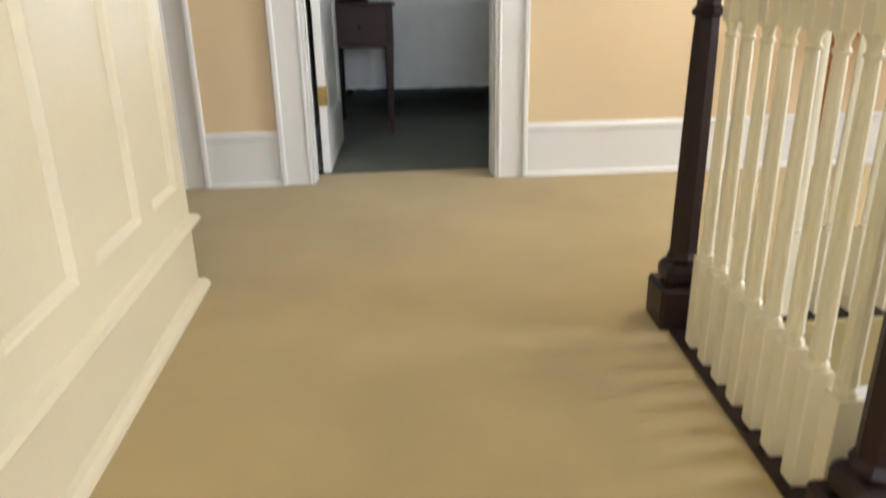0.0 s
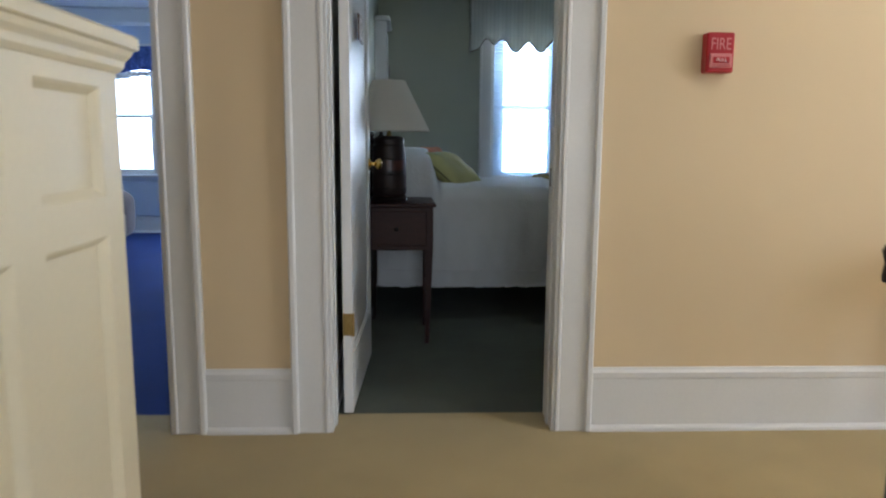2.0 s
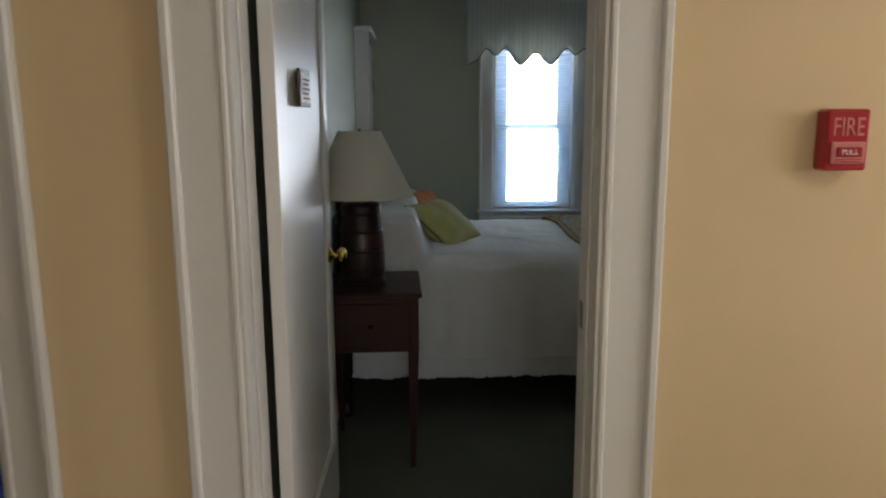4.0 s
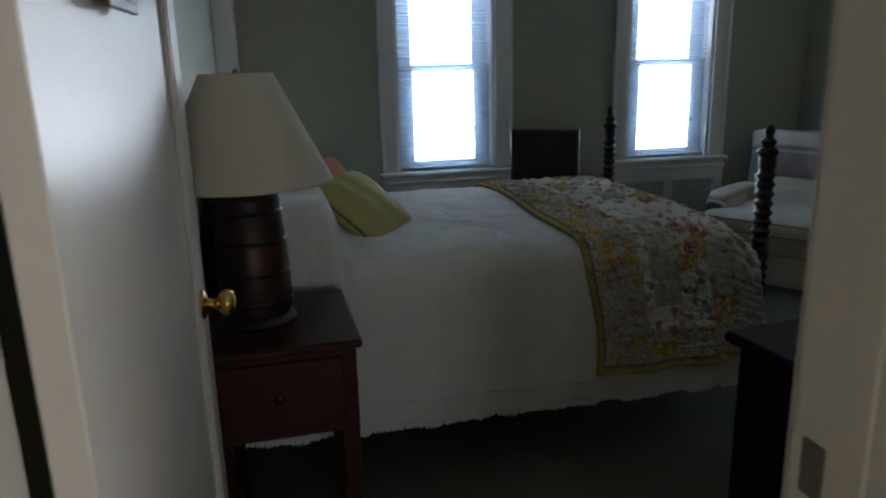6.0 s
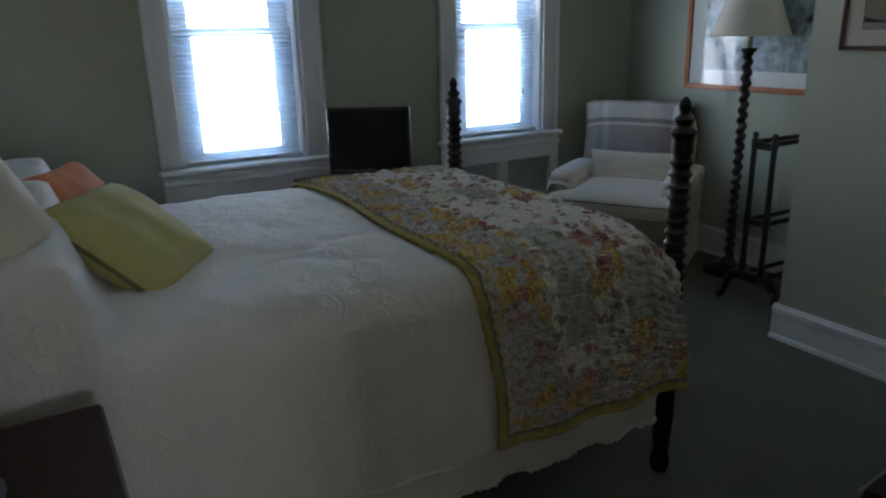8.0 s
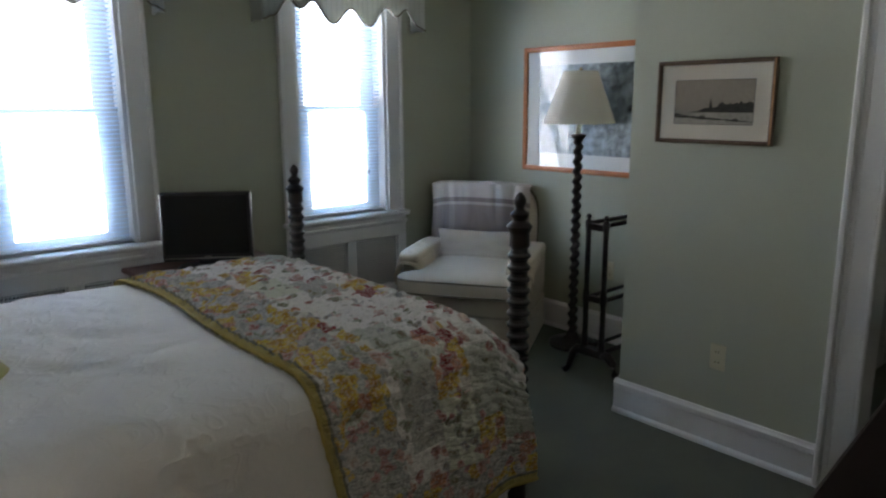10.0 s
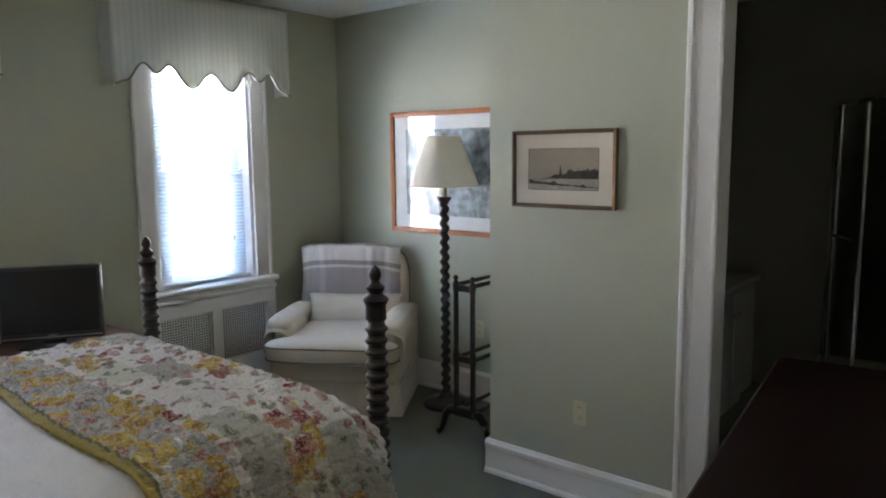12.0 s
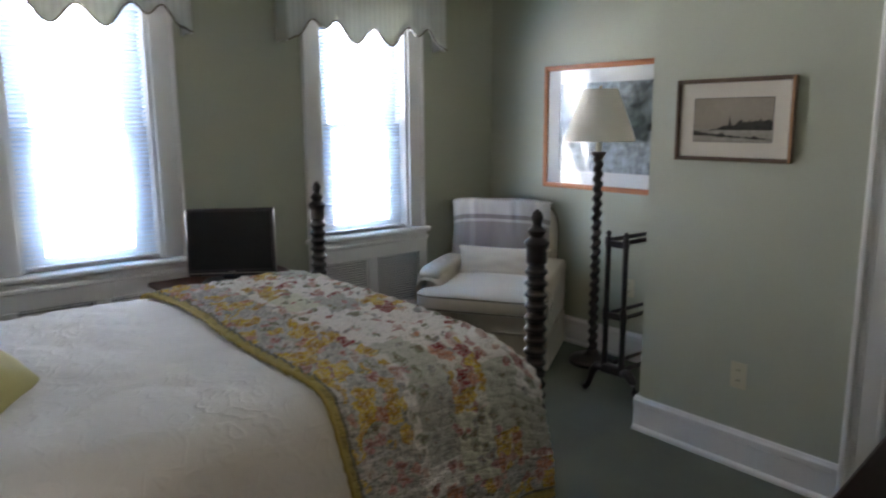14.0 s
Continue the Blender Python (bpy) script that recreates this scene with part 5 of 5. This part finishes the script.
part("stand_base", puff(bmesh.new(), (0, 0, 0.007), (0.15, 0.09, 0.007), p=3, nu=28, nv=6), "blackplastic", tv, smooth=True)

# ---- armchair ----
ch = thing("armchair", (3.185, 6.885, 0), "cream upholstered armchair with a skirt and loose seat cushion", "armchair", turn=-58)
hw_, dp = 0.39, 0.36


def flared(x0, y0, x1, y1, z0, z1, fl):
    bm = bmesh.new()
    n = 12
    loops = []
    for z, e in ((z0, fl), ((z0 + z1) / 2, fl * 0.35), (z1, 0)):
        lp = []
        cs = [(x0 - e, y0 - e), (x1 + e, y0 - e), (x1 + e, y1 + e), (x0 - e, y1 + e)]
        for (ax, ay), (bx, by) in zip(cs, cs[1:] + cs[:1]):
            for k in range(n):
                lp.append((ax + (bx - ax) * k / n, ay + (by - ay) * k / n + 0.003 * math.sin(k * 2.1) * (1 if z < z1 else 0), z))
        loops.append(lp)
    return rings(bm, loops)


part("skirt", flared(-hw_, -dp, hw_, dp, 0.012, 0.205, 0.012), "upholstery", ch, "pleated skirt")
part("frame", boxes((-hw_ + 0.004, -dp - 0.03, 0.206, hw_ - 0.004, dp, 0.345), bev=0.02), "upholstery", ch)
part("skirt_welt", tube(bmesh.new(), [(-hw_ - 0.002, -dp - 0.002, 0.207), (hw_ + 0.002, -dp - 0.002, 0.207), (hw_ + 0.002, dp, 0.207)], 0.004, 6), "upholstery", ch)


def t_cushion(p):
    """Narrow between the arms, full width in front of them."""
    x, y, z = p
    k = smooth01(-0.395, -0.345, y)
    x *= 1 - 0.27 * k
    z += 0.03 * (1 - (x / 0.40) ** 2) * (1 - ((y + 0.145) / 0.36) ** 4) * (1 if z > 0.41 else 0)
    return (x, y, z)


sc_ = puff(bmesh.new(), (0, -0.145, 0.402), (0.405, 0.355, 0.068), p=5.0, nu=88, nv=24, crease=0.012)
for vt in sc_.verts:
    vt.co = t_cushion(vt.co)
seat = part("seat_cushion", sc_, "upholstery", ch, "plump seat cushion", smooth=True)
for z in (0.362, 0.440):
    lp = []
    for k in range(161):
        th = 2 * math.pi * k / 160
        e = 2 / 7.0
        p = t_cushion((0.404 * math.copysign(abs(math.cos(th)) ** e, math.cos(th)), -0.145 + 0.354 * math.copysign(abs(math.sin(th)) ** e, math.sin(th)), z))
        lp.append((p[0], p[1], z))
    part("piping", tube(bmesh.new(), lp, 0.0048, 6), "piping", seat, smooth=True)
for s in (-1, 1):
    bm = boxes((s * 0.335 - 0.055, -dp + 0.02, 0.26, s * 0.335 + 0.055, dp, 0.525), bev=0.03)
    part("arm", bm, "upholstery", ch)
    bm = bmesh.new()
    puff(bm, (s * 0.34, -0.06, 0.535), (0.078, 0.315, 0.05), p=3.2, nu=28, nv=12, crease=0.03)
    part("arm_pad", bm, "upholstery", ch, "rolled arm top", smooth=True)
    bm = sheet(bmesh.new(), 18, 24, lambda u, t: (s * 0.34 + 0.088 * math.sin(math.pi * (t - 0.5) * 1.35) , -0.385 + 0.29 * u + 0.01 * math.sin(t * 9), 0.505 + 0.088 * math.cos(math.pi * (t - 0.5) * 1.35) - 0.05 * (1 - smooth01(0, 0.25, u)) + 0.007 * noise.noise(Vector((u * 7, t * 9, s))) - 0.03 * (1 - u) ** 2))
    part("arm_cover", bm, "upholstery", ch, "loose protective arm cover", smooth=True, solid=0.004)
bk = bmesh.new()
puff(bk, (0, 0, 0), (0.335, 0.10, 0.345), p=4.5, nu=40, nv=24, crease=0.015)
bmesh.ops.transform(bk, matrix=pose(0, 0.285, 0.575, -9, 0, 0), verts=bk.verts)
part("backrest", bk, "upholstery", ch, "tall slightly raked back", smooth=True)
rim = bmesh.new()
tube(rim, [(0.338 * math.copysign(abs(math.cos(a)) ** (2 / 6.0), math.cos(a)), 0.012, 0.348 * math.copysign(abs(math.sin(a)) ** (2 / 4.5), math.sin(a)))
           for a in [math.pi * (-0.12 + 1.24 * k / 90) for k in range(91)]], 0.0065, 6)
bmesh.ops.transform(rim, matrix=pose(0, 0.285, 0.575, -9, 0, 0), verts=rim.verts)
part("back_piping", rim, "piping", ch, "dark taupe piping", smooth=True)
CH = ch.matrix_basis.copy()
cushion("lumbar_cushion", tuple(CH @ Vector((0.02, 0.075, 0.545))), 0.2, (78, 0, -58), "upholstery", "small cream cushion in the armchair").scale = (1.55, 0.56, 0.9)


def throw_material():
    m = bpy.data.materials.new("striped_woven_throw")
    m.use_nodes = True
    n, l = m.node_tree.nodes, m.node_tree.links
    b = n["Principled BSDF"]
    b.inputs["Roughness"].default_value, b.inputs["Specular IOR Level"].default_value = 0.95, 0.1
    uv = n.new("ShaderNodeUVMap")
    sp_ = n.new("ShaderNodeSeparateXYZ")
    l.new(uv.outputs[0], sp_.inputs[0])
    cols = []
    for i, rows in ((1, [(0, (0.34, 0.29, 0.28)), (0.42, (0.66, 0.62, 0.59)), (0.45, (0.26, 0.22, 0.22)), (0.50, (0.68, 0.65, 0.62)), (0.70, (0.56, 0.52, 0.50)), (0.74, (0.68, 0.65, 0.62))]),
                    (0, [(0, (0.62, 0.58, 0.53)), (0.12, (0.40, 0.36, 0.35)), (0.18, (0.66, 0.62, 0.57)), (0.24, (0.40, 0.34, 0.33)), (0.84, (0.66, 0.62, 0.57)), (0.9, (0.42, 0.38, 0.36))])):
        r = n.new("ShaderNodeValToRGB")
        r.color_ramp.interpolation = "CONSTANT"
        while len(r.color_ramp.elements) < len(rows):
            r.color_ramp.elements.new(0.5)
        for e, (p, c) in zip(r.color_ramp.elements, rows):
            e.position, e.color = p, (*c, 1)
        l.new(sp_.outputs[i], r.inputs[0])
        cols.append(r.outputs[0])
    mx = n.new("ShaderNodeMix")
    mx.data_type = "RGBA"
    mx.inputs[0].default_value = 0.3
    l.new(cols[0], mx.inputs[6]), l.new(cols[1], mx.inputs[7])
    nz = n.new("ShaderNodeTexNoise")
    nz.inputs["Scale"].default_value = 180
    l.new(uv.outputs[0], nz.inputs[0])
    hv = n.new("ShaderNodeMix")
    hv.data_type, hv.blend_type = "RGBA", "OVERLAY"
    hv.inputs[0].default_value = 0.35
    l.new(mx.outputs[2], hv.inputs[6]), l.new(nz.outputs[1], hv.inputs[7])
    hue = n.new("ShaderNodeHueSaturation")
    hue.inputs["Saturation"].default_value = 0.8
    l.new(hv.outputs[2], hue.inputs["Color"])
    l.new(hue.outputs[0], b.inputs["Base Color"])
    bp = n.new("ShaderNodeBump")
    bp.inputs["Strength"].default_value, bp.inputs["Distance"].default_value = 0.4, 0.002
    l.new(nz.outputs[0], bp.inputs["Height"]), l.new(bp.outputs[0], b.inputs["Normal"])
    return m


M["throw"] = throw_material()
TILT = radians(9)


def throw_point(u, v):
    """v = 0 at the hem on the front of the back, up and over the top, v = 1 behind it."""
    x = -0.368 + 0.66 * u + 0.012 * math.sin(v * 9) * (1 - u)
    d = 0.98 * v
    if d < 0.40:
        a, z = -0.112, -0.07 + d * 1.06 + 0.025 * math.sin(u * 3.2 + 0.4) * (1 - d / 0.4)
    elif d < 0.40 + 0.36:
        t = (d - 0.40) / 0.36 * math.pi
        a, z = -0.114 * math.cos(t), 0.36 + 0.03 * math.sin(t)
        z = 0.350 + 0.018 * math.sin(t)
    else:
        a, z = 0.114, 0.350 - (d - 0.76)
    wrap = abs(2 * u - 1) ** 6
    a *= 1 - 0.25 * wrap
    a -= 0.006 * math.sin(u * 21 + 2 * math.sin(u * 7)) * (1 if d < 0.5 else -0.3)
    z -= 0.02 * wrap
    p = Vector((x, a, z))
    p = Matrix.Rotation(-TILT, 3, "X") @ p
    p += Vector((0.010 * noise.noise(Vector((u * 3, v * 4, 2))), -0.022 * abs(noise.noise(Vector((u * 9, v * 4, 7)))), 0.008 * noise.noise(Vector((u * 4, v * 3, 5)))))
    return (p.x, p.y + 0.285, p.z + 0.575)


tw = thing("throw_blanket", (3.185, 6.885, 0), "mauve-grey and white striped throw over the back of the armchair", "blanket", turn=-58)
part("cloth", sheet(bmesh.new(), 60, 60, throw_point, uvs=lambda u, v: (u, v * 1.6 if v < 0.62 else 1.0)), "throw", tw, smooth=True, solid=-0.006)
bm = bmesh.new()
rnd = random.Random(9)
for k in range(90):
    p = Vector(throw_point((k + 0.5) / 90, 0)) + Vector((0, -0.004, 0.004))
    q = p + Vector((rnd.uniform(-0.006, 0.006), rnd.uniform(-0.008, 0.0), -0.045 - 0.015 * rnd.random()))
    tube(bm, [p, (p + q) / 2 + Vector((rnd.uniform(-0.003, 0.003), -0.002, 0)), q], [0.0022, 0.002, 0.0012], 4)
part("fringe", bm, "mauve", tw, "twisted mauve fringe")

# ---- floor lamp with a barley-twist pole ----
fl = thing("floor_lamp", (3.435, 6.30, 0), "dark barley-twist floor lamp with an ivory shade", "floor lamp")
part("base", lathe(bmesh.new(), [(0.142, 0), (0.145, 0.014), (0.138, 0.026), (0.12, 0.034), (0.06, 0.044), (0.04, 0.06), (0.03, 0.085)], seg=32), "darkwood", fl, smooth=True)
bm = bmesh.new()
loops = []
N = 300
for k in range(N + 1):
    z = 0.085 + 1.16 * k / N
    ph = z * 2 * math.pi / 0.058
    lp = []
    for i in range(14):
        th = 2 * math.pi * i / 14
        r = 0.0250 + 0.0065 * math.cos(th - ph)
        lp.append((r * math.cos(th), r * math.sin(th), z))
    loops.append(lp)
rings(bm, loops)
part("twist_pole", bm, "darkwood", fl, smooth=True)
part("collar", lathe(bmesh.new(), [(0.028, 1.24), (0.026, 1.25), (0.042, 1.268), (0.044, 1.28), (0.02, 1.284)], seg=20), "darkwood", fl, smooth=True)
part("candle_sleeve", lathe(bmesh.new(), [(0.016, 1.284), (0.016, 1.38), (0.012, 1.39)], seg=14), "ivory", fl, "ivory candle sleeve", smooth=True)
part("shade", lathe(bmesh.new(), [(0.208, 1.345), (0.206, 1.35), (0.100, 1.632), (0.098, 1.638)], seg=48, caps=False), "shade", fl, "ivory fabric empire shade", smooth=True, solid=0.003)
part("spider", boxes((-0.098, -0.002, 1.622, 0.098, 0.002, 1.626), (-0.002, -0.098, 1.6225, 0.002, 0.098, 1.6265)), "oldbrass", fl)
part("finial", lathe(bmesh.new(), [(0.004, 1.38), (0.004, 1.63), (0.010, 1.645), (0.004, 1.66)], seg=10), "oldbrass", fl)

# ---- quilt rack ----
qr = thing("quilt_rack", (3.05, 5.86, 0), "dark mahogany quilt rack on curled feet", "quilt rack")
for ex in (0.0, 0.52):
    for y in (-0.055, 0.055):
        bm = lathe(bmesh.new(), [(0.017, 0.16), (0.019, 0.2), (0.014, 0.3), (0.015, 0.44), (0.019, 0.46), (0.019, 0.5), (0.014, 0.52), (0.014, 0.85), (0.018, 0.87), (0.018, 0.905), (0.008, 0.915), (0.015, 0.928), (0.014, 0.936), (0.004, 0.945)], ex, y, 12)
        part("post", bm, "darkwood", qr, smooth=True)
    for z in (0.475, 0.875):
        part("cross_bar", boxes((ex - 0.013, -0.055, z - 0.018, ex + 0.013, 0.055, z + 0.018), bev=0.004), "darkwood", qr)
    part("foot_block", boxes((ex - 0.018, -0.075, 0.14, ex + 0.018, 0.075, 0.20), bev=0.008), "darkwood", qr)
    for s in (-1, 1):
        pts = [(ex, s * 0.06, 0.17), (ex, s * 0.10, 0.165), (ex, s * 0.13, 0.13), (ex, s * 0.145, 0.08), (ex, s * 0.16, 0.035), (ex, s * 0.175, 0.018), (ex, s * 0.195, 0.024)]
        part("foot", tube(bmesh.new(), pts, [0.024, 0.026, 0.023, 0.018, 0.016, 0.021, 0.014], 10), "darkwood", qr, smooth=True)
for z, ys in ((0.89, (-0.055, 0.055)), (0.475, (-0.055, 0.055)), (0.175, (-0.055, 0.055))):
    for y in ys:
        part("rail", tube(bmesh.new(), [(0.0, y, z), (0.52, y, z)], 0.012, 10), "darkwood", qr, smooth=True)
qr.scale = (1, 1, 0.955)


# ---- pictures ----
def picture(name, face, y0, y1, z0, z1, fw, mats, frame_mat, mat_mat, art, label):
    p = thing(name, (face, (y0 + y1) / 2, z0), label, "picture")
    w, h = (y1 - y0) / 2, z1 - z0
    for a, b, c, d in ((-w, -w + fw, 0, h), (w - fw, w, 0, h), (-w + fw, w - fw, 0, fw), (-w + fw, w - fw, h - fw, h)):
        bm = boxes((-0.022, a, c, 0, b, d), bev=0.003)
        ia, ib, ic, id_ = a + fw * 0.3, b - fw * 0.3, c + fw * 0.3, d - fw * 0.3
        if b - a > fw * 1.5:
            ia, ib = a, b
        else:
            ic, id_ = c, d
        box(bm, -0.027, ia, ic, -0.0221, ib, id_, bev=0.002)
        part("frame_side", bm, frame_mat, p)
    part("mat", boxes((-0.008, -w + fw, fw, -0.004, w - fw, h - fw)), mat_mat, p, "mat board")
    ml, mb = mats
    iy, iz0, iz1 = w - fw - ml, fw + mb, h - fw - mb
    part("print", boxes((-0.0095, -iy, iz0, -0.0085, iy, iz1)), art, p)
    bm = sheet(bmesh.new(), 1, 1, lambda u, t: (-0.015, -w + fw + (2 * w - 2 * fw) * u, fw + (h - 2 * fw) * t))
    part("glazing", bm, "pictureglass", p, "picture glass").visible_shadow = False
    return p, iy, iz0, iz1


M["bluegrey_print"] = surface("blue_grey_impressionist_print", (0.10, 0.13, 0.15), 0.7, var=0.9, big=7, fine=26, tint=(0.30, 0.36, 0.40))
M["sepia_sky"] = surface("sepia_sky_wash", (0.40, 0.36, 0.29), 0.8, var=0.14, big=9, fine=60)
M["sepia_dark"] = surface("sepia_ink", (0.055, 0.055, 0.045), 0.8, var=0.7, big=30, fine=120)
M["sepia_mid"] = surface("sepia_wash", (0.42, 0.40, 0.34), 0.8, var=0.35, big=26, fine=100)
picture("large_framed_print", XR, 5.72, 6.915, 1.028, 1.807, 0.032, (0.10, 0.085), "frameorange", "matwhite", "bluegrey_print", "large blue-grey print with white mat in an orange wood frame")
pic, iy, iz0, iz1 = picture("small_framed_landscape", XC, 4.908, 5.412, 1.297, 1.63, 0.017, (0.066, 0.062), "framebrown", "matcream", "sepia_sky", "small sepia river landscape with cream mat in a brown frame")
part("gilt_edge", boxes((-0.0285, -0.251, 0.004, -0.0275, -0.244, 0.329)), "gilt", pic, "worn gilt edge")


def band(lo, hi, x, n=60):
    bm = bmesh.new()
    pts = [(-iy + 2 * iy * k / n) for k in range(n + 1)]
    a = [bm.verts.new((x, y, iz0 + (iz1 - iz0) * lo((iy - y) / (2 * iy)))) for y in pts]
    b = [bm.verts.new((x, y, iz0 + (iz1 - iz0) * max(hi((iy - y) / (2 * iy)), lo((iy - y) / (2 * iy)) + 0.002))) for y in pts]
    for k in range(n):
        bm.faces.new((a[k], a[k + 1], b[k + 1], b[k]))
    return bm


for zz in (iz0 - 0.0015, iz1 - 0.0005):
    part("bevel_line", boxes((-0.0103, -iy, zz, -0.0096, iy, zz + 0.002)), "sepia_dark", pic)
for yy in (-iy - 0.001, iy - 0.001):
    part("bevel_line", boxes((-0.0103, yy, iz0, -0.0096, yy + 0.002, iz1)), "sepia_dark", pic)
part("water_wash", band(lambda u: 0.0, lambda u: 0.30, -0.0097), "sepia_mid", pic)
part("tree_line", band(lambda u: 0.27, lambda u: 0.27 + 0.34 * smooth01(0.15, 0.75, u) * (0.62 + 0.5 * noise.noise(Vector((u * 9, 0, 0))) + 0.25 * noise.noise(Vector((u * 30, 0, 4)))) + 0.30 * max(0, 1 - abs(u - 0.47) / 0.018), -0.0099), "sepia_dark", pic)
part("bank", band(lambda u: 0.10 * (1 - u) + 0.03 * noise.noise(Vector((u * 7, 2, 0))) + 0.05, lambda u: 0.16 * (1 - u) + 0.07 + 0.06 * noise.noise(Vector((u * 12, 5, 0))), -0.0101), "sepia_dark", pic)


# ---- outlets ----
def outlet(place, turn):
    o = thing("wall_outlet", place, "ivory duplex wall outlet", "outlet", "wall outlets", turn=turn)
    part("plate", boxes((-0.035, -0.006, -0.057, 0.035, 0, 0.057), bev=0.003), "ivory", o)
    for z in (-0.026, 0.02):
        so = part("socket", boxes((-0.016, -0.0085, z - 0.013, 0.016, -0.0062, z + 0.017), bev=0.002), "ivory", o)
        part("slot", boxes((-0.008, -0.0092, z, -0.005, -0.0087, z + 0.009)), "slot", so)
        part("slot", boxes((0.005, -0.0092, z, 0.008, -0.0087, z + 0.009)), "slot", so)


outlet((XC, 5.062, 0.405), -90)
outlet((XR, 6.20, 0.45), -90)

# ---- dresser by the door ----
ds = thing("dresser", (1.595, 3.865, 0), "long dark red mahogany dresser with a polished top", "dresser", turn=5.7)
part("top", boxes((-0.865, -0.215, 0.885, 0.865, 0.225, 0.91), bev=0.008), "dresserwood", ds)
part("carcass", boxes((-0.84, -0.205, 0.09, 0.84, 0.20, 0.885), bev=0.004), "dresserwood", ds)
for sx in (-1, 1):
    for sy in (-1, 1):
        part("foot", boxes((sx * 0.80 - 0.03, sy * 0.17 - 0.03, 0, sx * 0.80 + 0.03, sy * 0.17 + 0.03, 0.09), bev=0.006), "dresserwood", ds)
for k in range(3):
    for j in range(3):
        a, z = -0.82 + 0.553 * k, 0.12 + 0.255 * j
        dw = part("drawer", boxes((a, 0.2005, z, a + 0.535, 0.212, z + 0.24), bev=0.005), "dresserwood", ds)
        for q in (0.14, 0.395):
            part("pull", boxes((a + q - 0.04, 0.2125, z + 0.11, a + q + 0.04, 0.228, z + 0.125), bev=0.004), "oldbrass", dw)
